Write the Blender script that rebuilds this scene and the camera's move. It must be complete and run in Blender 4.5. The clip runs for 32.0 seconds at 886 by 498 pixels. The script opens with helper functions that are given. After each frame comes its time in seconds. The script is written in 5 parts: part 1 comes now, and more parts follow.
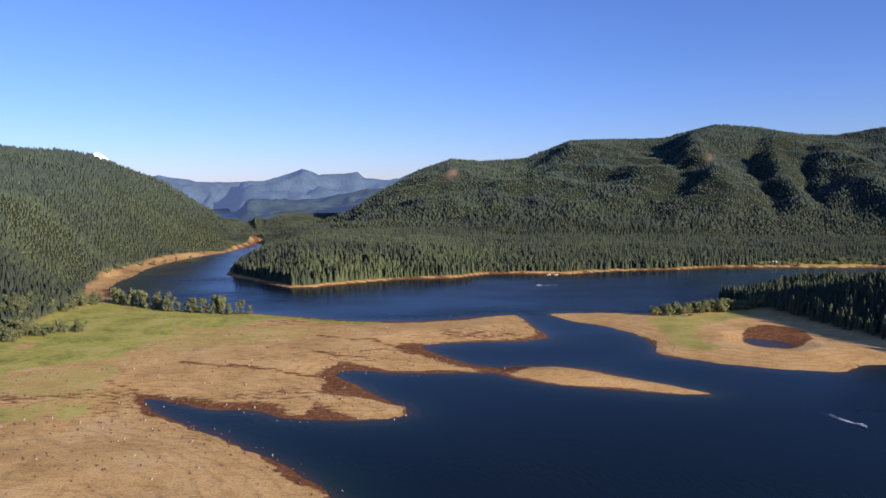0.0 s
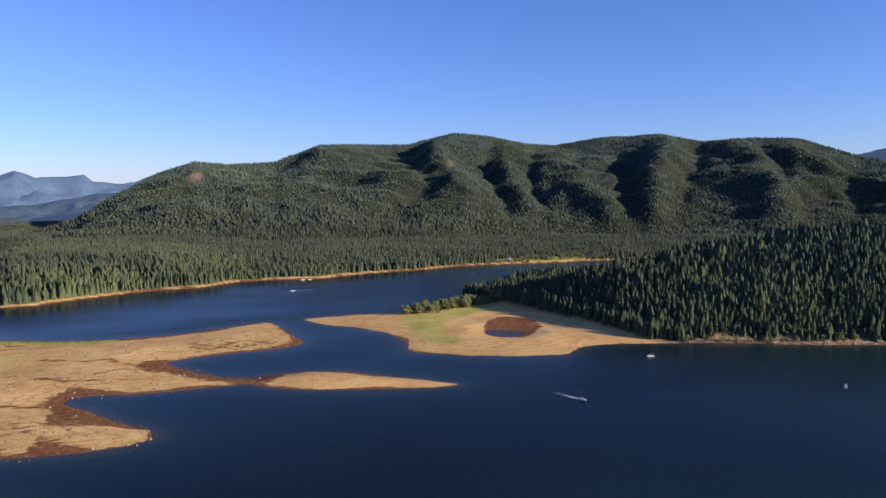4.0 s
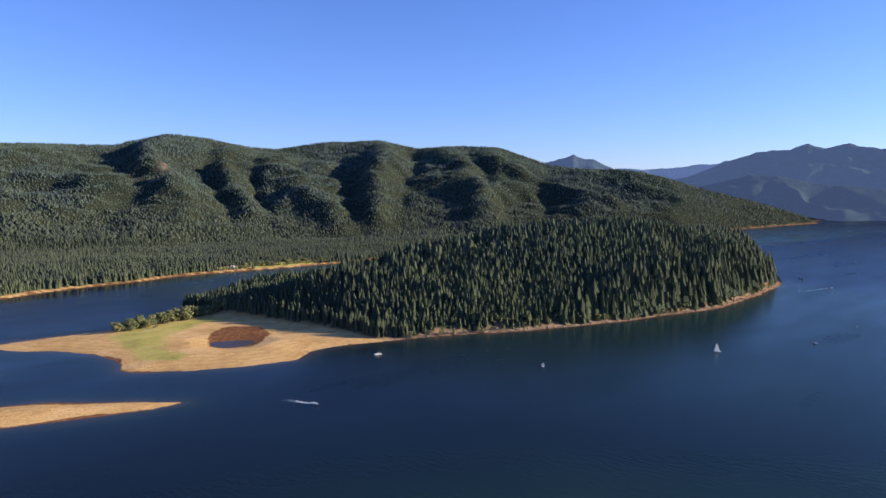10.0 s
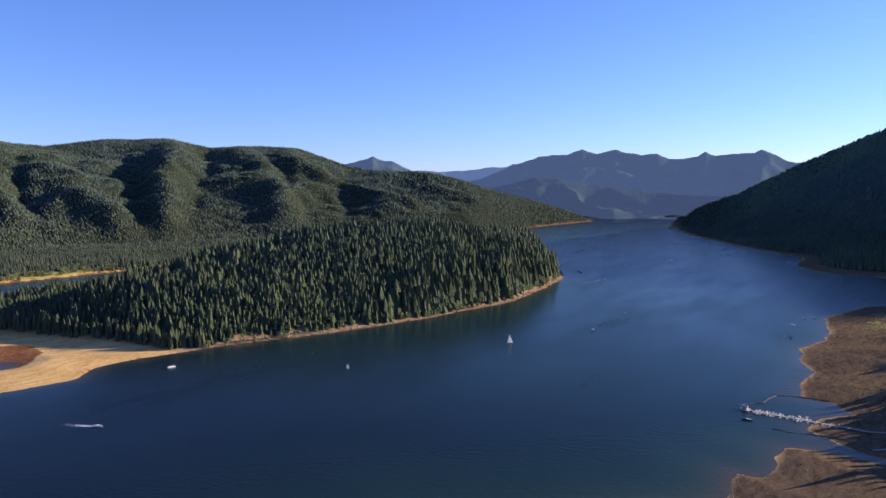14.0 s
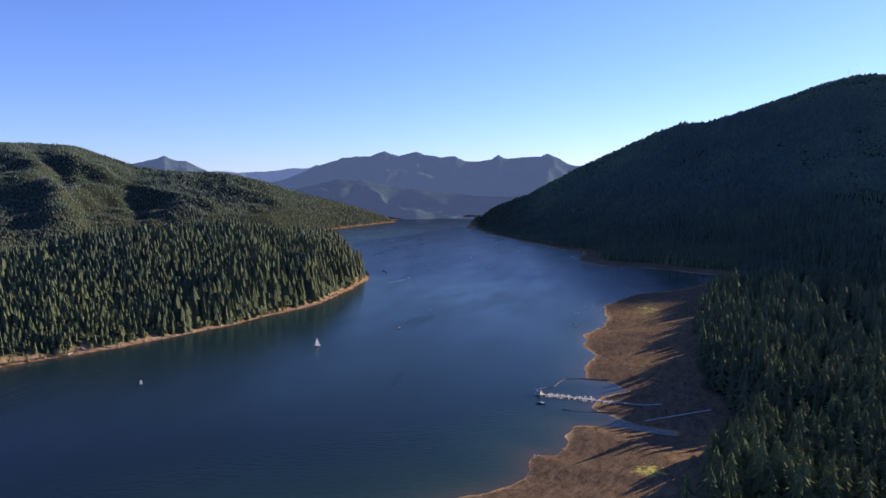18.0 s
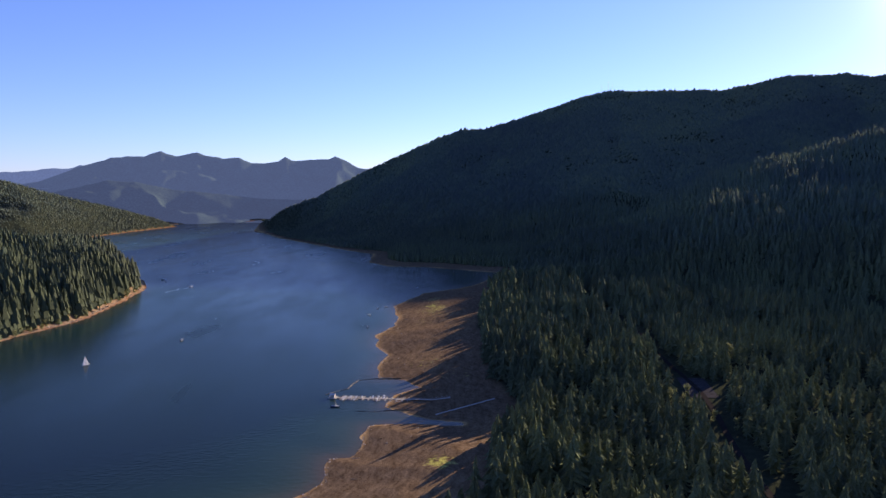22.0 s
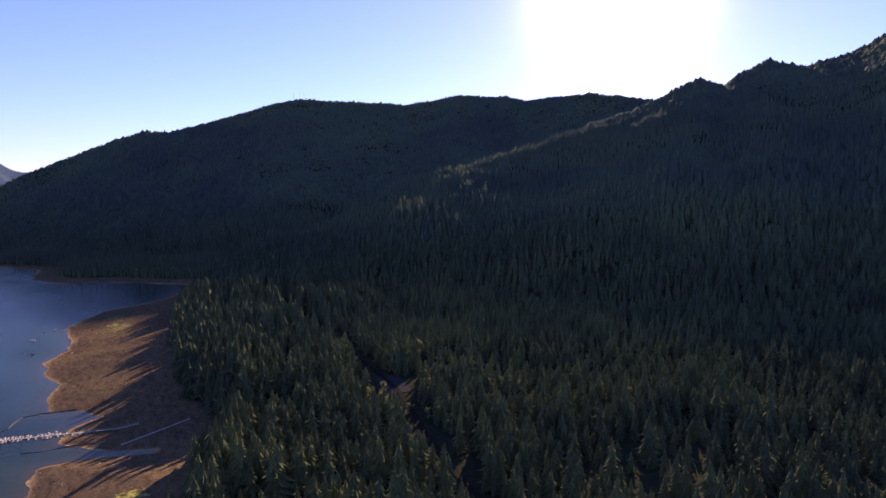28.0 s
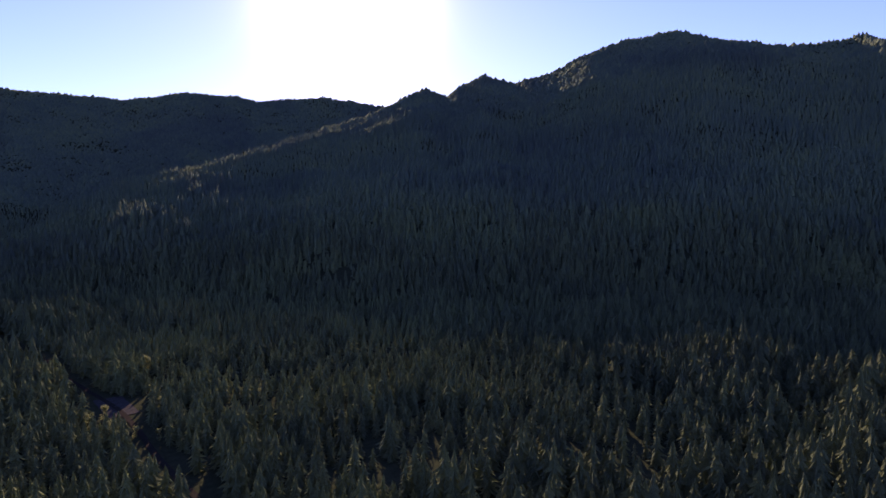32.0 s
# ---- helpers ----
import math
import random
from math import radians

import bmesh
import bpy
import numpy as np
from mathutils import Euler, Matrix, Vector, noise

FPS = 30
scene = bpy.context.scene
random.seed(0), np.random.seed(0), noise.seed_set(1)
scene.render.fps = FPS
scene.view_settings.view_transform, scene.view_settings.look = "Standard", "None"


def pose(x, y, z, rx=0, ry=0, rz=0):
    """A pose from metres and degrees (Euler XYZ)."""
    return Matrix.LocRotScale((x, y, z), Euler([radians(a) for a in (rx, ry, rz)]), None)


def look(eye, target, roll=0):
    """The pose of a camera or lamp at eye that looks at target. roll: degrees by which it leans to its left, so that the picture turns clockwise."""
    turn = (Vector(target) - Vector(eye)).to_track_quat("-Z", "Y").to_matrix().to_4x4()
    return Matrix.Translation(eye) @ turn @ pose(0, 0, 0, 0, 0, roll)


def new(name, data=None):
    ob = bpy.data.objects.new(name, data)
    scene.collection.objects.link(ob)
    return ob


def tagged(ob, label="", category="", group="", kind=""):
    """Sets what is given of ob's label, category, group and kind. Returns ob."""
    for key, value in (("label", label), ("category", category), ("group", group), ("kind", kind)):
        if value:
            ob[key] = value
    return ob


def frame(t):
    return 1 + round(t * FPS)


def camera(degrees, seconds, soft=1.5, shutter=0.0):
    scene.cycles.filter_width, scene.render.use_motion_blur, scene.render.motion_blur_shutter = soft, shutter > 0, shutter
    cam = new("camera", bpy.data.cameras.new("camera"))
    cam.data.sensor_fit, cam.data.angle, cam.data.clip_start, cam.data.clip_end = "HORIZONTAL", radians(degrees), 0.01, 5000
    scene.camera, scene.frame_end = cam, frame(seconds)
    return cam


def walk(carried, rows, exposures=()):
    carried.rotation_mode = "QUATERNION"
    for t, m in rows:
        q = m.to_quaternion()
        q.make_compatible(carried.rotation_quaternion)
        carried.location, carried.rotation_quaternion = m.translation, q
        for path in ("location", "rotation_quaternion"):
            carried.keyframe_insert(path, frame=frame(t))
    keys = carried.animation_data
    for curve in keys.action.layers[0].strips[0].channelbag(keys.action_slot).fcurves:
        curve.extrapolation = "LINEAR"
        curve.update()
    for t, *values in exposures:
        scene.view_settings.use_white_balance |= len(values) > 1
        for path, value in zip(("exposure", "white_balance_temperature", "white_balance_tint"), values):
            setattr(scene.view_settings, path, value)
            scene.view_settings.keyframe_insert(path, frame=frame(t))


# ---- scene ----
EYE_Z = 150.0
PATH = [
(0, 0.00, -5.36, 0.29), (0.5, -1.81, -5.34, 0.28), (1, -4.01, -5.32, 0.26), (1.5, -6.48, -5.28, 0.24), (2, -9.32, -5.24, 0.23), (2.5, -12.25, -5.19,
0.22), (3, -15.65, -5.15, 0.21), (3.5, -17.62, -5.12, 0.21), (4, -20.06, -5.10, 0.22), (4.5, -21.61, -5.08, 0.24), (6.5, -26.89, -4.98, 0.24), (7,
-28.24, -4.97, 0.24), (7.5, -29.79, -4.95, 0.22), (8, -31.45, -4.93, 0.21), (8.5, -33.81, -4.90, 0.21), (9, -36.88, -4.87, 0.22), (9.5, -39.76, -4.84,
0.25), (10, -42.23, -4.83, 0.27), (10.5, -43.73, -4.83, 0.28), (11, -45.00, -4.83, 0.27), (11.5, -46.29, -4.83, 0.26), (12, -47.85, -4.83, 0.26),
(12.5, -49.53, -4.82, 0.25), (13, -51.91, -4.81, 0.24), (13.5, -55.47, -4.80, 0.25), (14, -58.35, -4.79, 0.27), (14.5, -60.22, -4.79, 0.29), (16.5,
-67.39, -4.79, 0.39), (17, -69.89, -4.79, 0.39), (17.5, -72.05, -4.79, 0.39), (18, -74.22, -4.78, 0.39), (18.5, -76.39, -4.78, 0.38), (19, -78.82,
-4.78, 0.36), (19.5, -80.98, -4.77, 0.35), (20, -83.30, -4.75, 0.36), (20.5, -85.76, -4.73, 0.37), (21, -87.92, -4.71, 0.38), (21.5, -89.53, -4.69,
0.38), (22, -91.28, -4.67, 0.38), (22.5, -92.75, -4.65, 0.38), (23, -94.38, -4.63, 0.38), (23.5, -96.12, -4.60, 0.36), (24, -97.93, -4.56, 0.35),
(24.5, -100.15, -4.52, 0.35), (25, -102.54, -4.48, 0.36), (25.5, -104.83, -4.45, 0.37), (27.5, -113.48, -4.21, 0.28), (28, -115.74, -4.21, 0.25),
(28.5, -118.03, -4.20, 0.22), (29, -120.46, -4.18, 0.21), (29.5, -122.96, -4.16, 0.21), (30, -125.46, -4.13, 0.23), (30.5, -127.90, -4.11, 0.26), (31,
-129.60, -4.08, 0.28), (31.5, -133.11, -4.06, 0.30), (32, -136.97, -4.04, 0.32)
]
cam = camera(64.56, 32.0)
walk(cam, [(t, pose(0, 0, EYE_Z, 90 + pitch, roll, yaw)) for t, yaw, pitch, roll in PATH],
     exposures=[(0, 0.74, 6400, 13), (4, 0.86, 6450, 12), (8, 1.06, 6450, 11), (14, 1.14, 6500, 12), (20, 1.22, 6950, 17), (25, 1.17, 7450, 24), (28, 1.26, 7850, 31), (32, 1.36, 7950, 33)])

# ---- light ----
SUN_AZ, SUN_EL = radians(129.6), radians(15.2)
SUN_DIR = Vector((math.sin(SUN_AZ) * math.cos(SUN_EL), math.cos(SUN_AZ) * math.cos(SUN_EL), math.sin(SUN_EL)))

world = bpy.data.worlds.new("sky")
scene.world = world
world.use_nodes = True
wn, wl = world.node_tree.nodes, world.node_tree.links
wn.clear()
w_out = wn.new("ShaderNodeOutputWorld")
w_bg = wn.new("ShaderNodeBackground")
w_sky = wn.new("ShaderNodeTexSky")
w_sky.sky_type, w_sky.sun_disc = "NISHITA", False
w_sky.sun_elevation, w_sky.sun_rotation = SUN_EL, SUN_AZ
w_sky.altitude, w_sky.air_density, w_sky.dust_density, w_sky.ozone_density = 500, 1.0, 0.11, 5.0
w_bg.inputs["Strength"].default_value = 0.08
w_hue = wn.new("ShaderNodeHueSaturation")
w_hue.inputs["Saturation"].default_value = 1.0
w_tint = wn.new("ShaderNodeMix")
w_tint.data_type, w_tint.blend_type = "RGBA", "MULTIPLY"
w_tint.inputs[0].default_value, w_tint.inputs[7].default_value = 1.0, (0.95, 0.925, 1.33, 1)
wl.new(w_sky.outputs["Color"], w_hue.inputs["Color"])
wl.new(w_hue.outputs[0], w_tint.inputs[6])
# the sun's bright aureole in the thin haze, falling off within a few degrees of the disc
w_dir, w_dot = wn.new("ShaderNodeTexCoord"), wn.new("ShaderNodeVectorMath")
w_dot.operation, w_dot.inputs[1].default_value = "DOT_PRODUCT", SUN_DIR
wl.new(w_dir.outputs["Generated"], w_dot.inputs[0])
w_glow = w_tint.outputs[2]
for sharp, amount in ((600, 40.0), (270, 6.5), (40, 0.35)):
    w_off, w_exp, w_add = wn.new("ShaderNodeMath"), wn.new("ShaderNodeMath"), wn.new("ShaderNodeMix")
    w_off.operation, w_off.inputs[1].default_value, w_off.inputs[2].default_value = "MULTIPLY_ADD", sharp, -sharp
    w_exp.operation, w_exp.inputs[0].default_value = "POWER", math.e
    w_add.data_type, w_add.blend_type, w_add.clamp_factor = "RGBA", "ADD", False
    w_add.inputs[7].default_value = (amount, amount * 0.94, amount * 0.86, 1)
    wl.new(w_dot.outputs["Value"], w_off.inputs[0])
    wl.new(w_off.outputs[0], w_exp.inputs[1])
    wl.new(w_exp.outputs[0], w_add.inputs[0])
    wl.new(w_glow, w_add.inputs[6])
    w_glow = w_add.outputs[2]
wl.new(w_glow, w_bg.inputs["Color"])
wl.new(w_bg.outputs[0], w_out.inputs["Surface"])

sun = new("sun", bpy.data.lights.new("sun", "SUN"))
sun.data.energy, sun.data.angle, sun.data.color = 4.6, radians(0.53), (1.0, 0.87, 0.70)
sun.matrix_world = look(SUN_DIR * 1000, (0, 0, 0))


# ---- materials ----
def nodes_of(name, rough=0.8, spec=0.3):
    m = bpy.data.materials.new(name)
    m.use_nodes = True
    b = m.node_tree.nodes["Principled BSDF"]
    b.inputs["Roughness"].default_value = rough
    b.inputs["Specular IOR Level"].default_value = spec
    return m, m.node_tree.nodes, m.node_tree.links, b


def noise_node(n, l, scale, detail=4, rough=0.6, coords="Object"):
    tc = n.new("ShaderNodeTexCoord")
    t = n.new("ShaderNodeTexNoise")
    t.inputs["Scale"].default_value, t.inputs["Detail"].default_value, t.inputs["Roughness"].default_value = scale, detail, rough
    l.new(tc.outputs[coords], t.inputs["Vector"])
    return t.outputs["Fac"]


def ramp(n, l, fac, stops):
    r = n.new("ShaderNodeValToRGB")
    e = r.color_ramp.elements
    e[0].position, e[0].color = stops[0][0], (*stops[0][1], 1)
    e[1].position, e[1].color = stops[-1][0], (*stops[-1][1], 1)
    for p, c in stops[1:-1]:
        k = e.new(p)
        k.color = (*c, 1)
    l.new(fac, r.inputs["Fac"])
    return r.outputs["Color"]


def mixed(n, l, fac, a, b, mode="MIX"):
    m = n.new("ShaderNodeMix")
    m.data_type, m.blend_type = "RGBA", mode
    for sock, v in ((m.inputs[0], fac), (m.inputs[6], a), (m.inputs[7], b)):
        if isinstance(v, bpy.types.NodeSocket):
            l.new(v, sock)
        elif isinstance(v, tuple):
            sock.default_value = (*v, 1)
        else:
            sock.default_value = v
    return m.outputs[2]


def attr(n, name):
    a = n.new("ShaderNodeAttribute")
    a.attribute_name = name
    return a


def bumped(n, l, b, height, strength, dist):
    k = n.new("ShaderNodeBump")
    k.inputs["Strength"].default_value, k.inputs["Distance"].default_value = strength, dist
    l.new(height, k.inputs["Height"])
    l.new(k.outputs[0], b.inputs["Normal"])


def plain(name, colour, rough=0.6, metal=0.0, wear=0.25, scale=3.0, spec=0.4):
    """Paint, metal or wood with mottling at two scales and a fine bump."""
    m, n, l, b = nodes_of(name, rough, spec)
    b.inputs["Metallic"].default_value = metal
    dark = tuple(c * (1 - wear) for c in colour)
    light = tuple(min(1, c * (1 + wear * 0.5)) for c in colour)
    big = ramp(n, l, noise_node(n, l, scale), [(0.3, dark), (0.7, light)])
    fine = ramp(n, l, noise_node(n, l, scale * 9), [(0.3, (0.8, 0.8, 0.8)), (0.7, (1, 1, 1))])
    l.new(mixed(n, l, 1.0, big, fine, "MULTIPLY"), b.inputs["Base Color"])
    bumped(n, l, b, noise_node(n, l, scale * 12), 0.2, 0.02)
    return m


def foliage(name, dark, mid, light, through_light=0.25, high=None, sheen=0.06):
    m, n, l, b = nodes_of(name, 0.9, 0.0)
    # haze over the foliage is imitated by a soft bluish sheen at grazing angles
    b.inputs["Sheen Weight"].default_value, b.inputs["Sheen Roughness"].default_value = sheen, 0.6
    b.inputs["Sheen Tint"].default_value = (0.74, 0.82, 0.84, 1)
    tone = attr(n, "tone")
    base = ramp(n, l, tone.outputs["Fac"], [(0.0, dark), (0.55, mid), (1.0, light)])
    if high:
        # bluer needle colour on the high slopes paints in the haze of distance
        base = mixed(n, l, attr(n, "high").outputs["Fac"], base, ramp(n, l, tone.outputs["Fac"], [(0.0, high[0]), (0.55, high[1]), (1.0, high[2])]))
    fine = ramp(n, l, noise_node(n, l, 1.3, 4, 0.7), [(0.34, (0.6, 0.61, 0.62)), (0.5, (0.92, 0.92, 0.92)), (0.68, (1.2, 1.2, 1.15))])
    bumped(n, l, b, noise_node(n, l, 1.6, 3, 0.7), 0.7, 0.6)
    col = mixed(n, l, 1.0, base, fine, "MULTIPLY")
    l.new(col, b.inputs["Base Color"])
    # needles and leaves pass about as much light as they throw back
    tr, add, out = n.new("ShaderNodeBsdfTranslucent"), n.new("ShaderNodeAddShader"), n["Material Output"]
    l.new(mixed(n, l, 1.0, col, (through_light,) * 3, "MULTIPLY"), tr.inputs["Color"])
    l.new(b.outputs[0], add.inputs[0])
    l.new(tr.outputs[0], add.inputs[1])
    l.new(add.outputs[0], out.inputs["Surface"])
    return m


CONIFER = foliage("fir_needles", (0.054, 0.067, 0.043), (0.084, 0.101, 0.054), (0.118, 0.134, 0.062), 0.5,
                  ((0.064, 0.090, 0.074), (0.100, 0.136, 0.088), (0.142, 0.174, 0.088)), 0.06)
LEAVES = foliage("broadleaf", (0.10, 0.115, 0.055), (0.16, 0.17, 0.08), (0.26, 0.25, 0.11), 0.5)
BARK = plain("bark", (0.10, 0.07, 0.05), 0.9, 0, 0.4, 4)


def crisp(n, l, field, grain, amount, low, high):
    """A soft field broken up by a grain into ragged patches."""
    a, r = n.new("ShaderNodeMath"), n.new("ShaderNodeMapRange")
    a.operation, a.inputs[1].default_value = "MULTIPLY_ADD", amount
    l.new(grain, a.inputs[0])
    l.new(field, a.inputs[2])
    r.interpolation_type = "SMOOTHSTEP"
    r.inputs["From Min"].default_value, r.inputs["From Max"].default_value = low + amount * 0.5, high + amount * 0.5
    l.new(a.outputs[0], r.inputs["Value"])
    return r.outputs[0]


def ground_material():
    m, n, l, b = nodes_of("lake_basin_ground", 1.0, 0.0)
    cover, wet = attr(n, "cover"), attr(n, "wet")
    sep = n.new("ShaderNodeSeparateColor")
    l.new(cover.outputs["Color"], sep.inputs["Color"])
    big, fine = noise_node(n, l, 0.02, 6, 0.65), noise_node(n, l, 0.25, 5, 0.7)
    mud = ramp(n, l, big, [(0.3, (0.51, 0.315, 0.128)), (0.5, (0.66, 0.42, 0.172)), (0.72, (0.735, 0.50, 0.235))])
    # dried crust: streaks and small blotches
    tc, mp, streak = n.new("ShaderNodeTexCoord"), n.new("ShaderNodeMapping"), n.new("ShaderNodeTexNoise")
    mp.inputs["Scale"].default_value, mp.inputs["Rotation"].default_value = (0.09, 0.22, 0.2), (0, 0, 0.35)
    streak.inputs["Scale"].default_value, streak.inputs["Detail"].default_value, streak.inputs["Roughness"].default_value = 1.0, 6, 0.7
    l.new(tc.outputs["Object"], mp.inputs["Vector"])
    l.new(mp.outputs[0], streak.inputs["Vector"])
    mud = mixed(n, l, 1.0, mud, ramp(n, l, streak.outputs["Fac"], [(0.34, (0.80, 0.73, 0.69)), (0.48, (0.99, 0.98, 0.97)), (0.7, (1.08, 1.08, 1.08))]), "MULTIPLY")
    speck = ramp(n, l, noise_node(n, l, 0.7, 4, 0.75), [(0.33, (0.6, 0.56, 0.53)), (0.5, (1.0, 1.0, 1.0)), (0.7, (1.12, 1.12, 1.12))])
    mud = mixed(n, l, 1.0, mud, speck, "MULTIPLY")
    # old waterlines: faint terraces that follow the height
    xyz, lift, frac = n.new("ShaderNodeSeparateXYZ"), n.new("ShaderNodeMath"), n.new("ShaderNodeMath")
    l.new(tc.outputs["Object"], xyz.inputs[0])
    lift.operation, lift.inputs[1].default_value = "MULTIPLY_ADD", 1.9
    l.new(xyz.outputs["Z"], lift.inputs[0])
    l.new(noise_node(n, l, 0.05, 3, 0.6), lift.inputs[2])
    frac.operation = "FRACT"
    l.new(lift.outputs[0], frac.inputs[0])
    terrace = ramp(n, l, frac.outputs[0], [(0.0, (0.80, 0.77, 0.75)), (0.12, (0.98, 0.98, 0.98)), (0.75, (1.05, 1.05, 1.05)), (1.0, (0.9, 0.88, 0.87))])
    speck = mixed(n, l, 1.0, speck, terrace, "MULTIPLY")
    mud = mixed(n, l, 1.0, mud, terrace, "MULTIPLY")
    tan = ramp(n, l, streak.outputs["Fac"], [(0.32, (0.080, 0.054, 0.034)), (0.5, (0.140, 0.096, 0.060)), (0.68, (0.185, 0.132, 0.085))])
    tan = mixed(n, l, 1.0, tan, speck, "MULTIPLY")
    mud = mixed(n, l, attr(n, "silt").outputs["Fac"], mud, tan)
    wetc = ramp(n, l, fine, [(0.3, (0.10, 0.043, 0.021)), (0.5, (0.20, 0.088, 0.041)), (0.7, (0.34, 0.18, 0.09))])
    grain = n.new("ShaderNodeTexNoise")
    mp2 = n.new("ShaderNodeMapping")
    mp2.inputs["Scale"].default_value, mp2.inputs["Rotation"].default_value = (0.10, 0.25, 0.1), (0, 0, 0.3)
    grain.inputs["Scale"].default_value, grain.inputs["Detail"].default_value, grain.inputs["Roughness"].default_value = 1.0, 8, 0.72
    l.new(tc.outputs["Object"], mp2.inputs["Vector"])
    l.new(mp2.outputs[0], grain.inputs["Vector"])
    col = mixed(n, l, crisp(n, l, wet.outputs["Fac"], grain.outputs["Fac"], 2.1, 0.36, 0.66), mud, wetc)
    sward = n.new("ShaderNodeMath")
    sward.operation = "MULTIPLY_ADD"
    l.new(fine, sward.inputs[0])
    sward.inputs[1].default_value = 0.5
    half = n.new("ShaderNodeMath")
    half.operation = "MULTIPLY"
    half.inputs[1].default_value = 0.5
    l.new(noise_node(n, l, 0.028, 4, 0.6), half.inputs[0])
    l.new(half.outputs[0], sward.inputs[2])
    grass = ramp(n, l, sward.outputs[0], [(0.36, (0.20, 0.20, 0.065)), (0.46, (0.36, 0.35, 0.085)), (0.54, (0.48, 0.43, 0.11)), (0.64, (0.56, 0.45, 0.18))])
    col = mixed(n, l, crisp(n, l, sep.outputs[1], fine, 1.6, 0.3, 0.7), col, grass)
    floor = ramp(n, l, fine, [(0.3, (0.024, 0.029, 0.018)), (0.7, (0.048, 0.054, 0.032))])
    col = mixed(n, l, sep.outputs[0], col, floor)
    rock = ramp(n, l, fine, [(0.3, (0.17, 0.115, 0.08)), (0.7, (0.36, 0.265, 0.185))])
    col = mixed(n, l, sep.outputs[2], col, rock)
    l.new(col, b.inputs["Base Color"])
    bumped(n, l, b, noise_node(n, l, 0.6, 5, 0.7), 0.5, 0.6)
    return m


def water_material():
    m, n, l, b = nodes_of("lake_water", 0.12, 0.08)
    b.inputs["IOR"].default_value = 1.33
    shallow = attr(n, "shallow")
    deep = ramp(n, l, noise_node(n, l, 0.004, 4), [(0.3, (0.004, 0.010, 0.019)), (0.7, (0.007, 0.014, 0.021))])
    deep = mixed(n, l, attr(n, "murky").outputs["Fac"], deep, (0.022, 0.066, 0.051))
    col = mixed(n, l, shallow.outputs["Fac"], deep, (0.10, 0.055, 0.035))
    l.new(col, b.inputs["Base Color"])
    tc, mp, t = n.new("ShaderNodeTexCoord"), n.new("ShaderNodeMapping"), n.new("ShaderNodeTexNoise")
    mp.inputs["Scale"].default_value = (1.0, 0.45, 1.0)
    mp.inputs["Rotation"].default_value = (0, 0, 0.7)
    t.inputs["Scale"].default_value, t.inputs["Detail"].default_value = 0.35, 3
    l.new(tc.outputs["Object"], mp.inputs["Vector"])
    l.new(mp.outputs[0], t.inputs["Vector"])
    bumped(n, l, b, t.outputs["Fac"], 0.42, 0.4)
    # wind streaks change the gloss
    r = n.new("ShaderNodeMapRange")
    r.inputs["From Min"].default_value, r.inputs["From Max"].default_value = 0.36, 0.64
    r.inputs["To Min"].default_value, r.inputs["To Max"].default_value = 0.14, 0.28
    wind, gust = n.new("ShaderNodeMapping"), n.new("ShaderNodeTexNoise")
    wind.inputs["Scale"].default_value, wind.inputs["Rotation"].default_value = (0.0035, 0.012, 1.0), (0, 0, 1.15)
    gust.inputs["Scale"].default_value, gust.inputs["Detail"].default_value, gust.inputs["Roughness"].default_value = 1.0, 5, 0.65
    l.new(tc.outputs["Object"], wind.inputs["Vector"])
    l.new(wind.outputs[0], gust.inputs["Vector"])
    l.new(gust.outputs["Fac"], r.inputs["Value"])
    l.new(r.outputs[0], b.inputs["Roughness"])
    return m


GROUND, WATER = ground_material(), water_material()


# ---- plan of the basin: metres, camera over the origin, y ahead ----
def hash2(i, j, seed):
    v = np.sin(i * 127.1 + j * 311.7 + seed * 74.7) * 43758.5453
    return v - np.floor(v)


def vnoise(x, y, seed=0):
    i, j = np.floor(x), np.floor(y)
    u, v = x - i, y - j
    u, v = u * u * (3 - 2 * u), v * v * (3 - 2 * v)
    a = hash2(i, j, seed) * (1 - u) + hash2(i + 1, j, seed) * u
    c = hash2(i, j + 1, seed) * (1 - u) + hash2(i + 1, j + 1, seed) * u
    return a * (1 - v) + c * v


def fbm(x, y, size, octaves=4, seed=0):
    s, a, out = 1.0 / size, 0.5, 0.0
    for k in range(octaves):
        out = out + a * (vnoise(x * s, y * s, seed + k) - 0.5)
        s, a = s * 2.03, a * 0.5
    return out


def inside_by(ring, x, y):
    """Distance to the ring's line, positive inside."""
    d2 = np.full(x.shape, 1e18)
    odd = np.zeros(x.shape, bool)
    for (x0, y0), (x1, y1) in zip(ring, ring[1:] + ring[:1]):
        ex, ey = x1 - x0, y1 - y0
        k = np.clip(((x - x0) * ex + (y - y0) * ey) / (ex * ex + ey * ey + 1e-9), 0, 1)
        d2 = np.minimum(d2, (x - x0 - k * ex) ** 2 + (y - y0 - k * ey) ** 2)
        if y0 != y1:
            odd ^= ((y0 > y) != (y1 > y)) & (x < x0 + (y - y0) * ex / ey)
    return np.where(odd, 1, -1) * np.sqrt(d2)


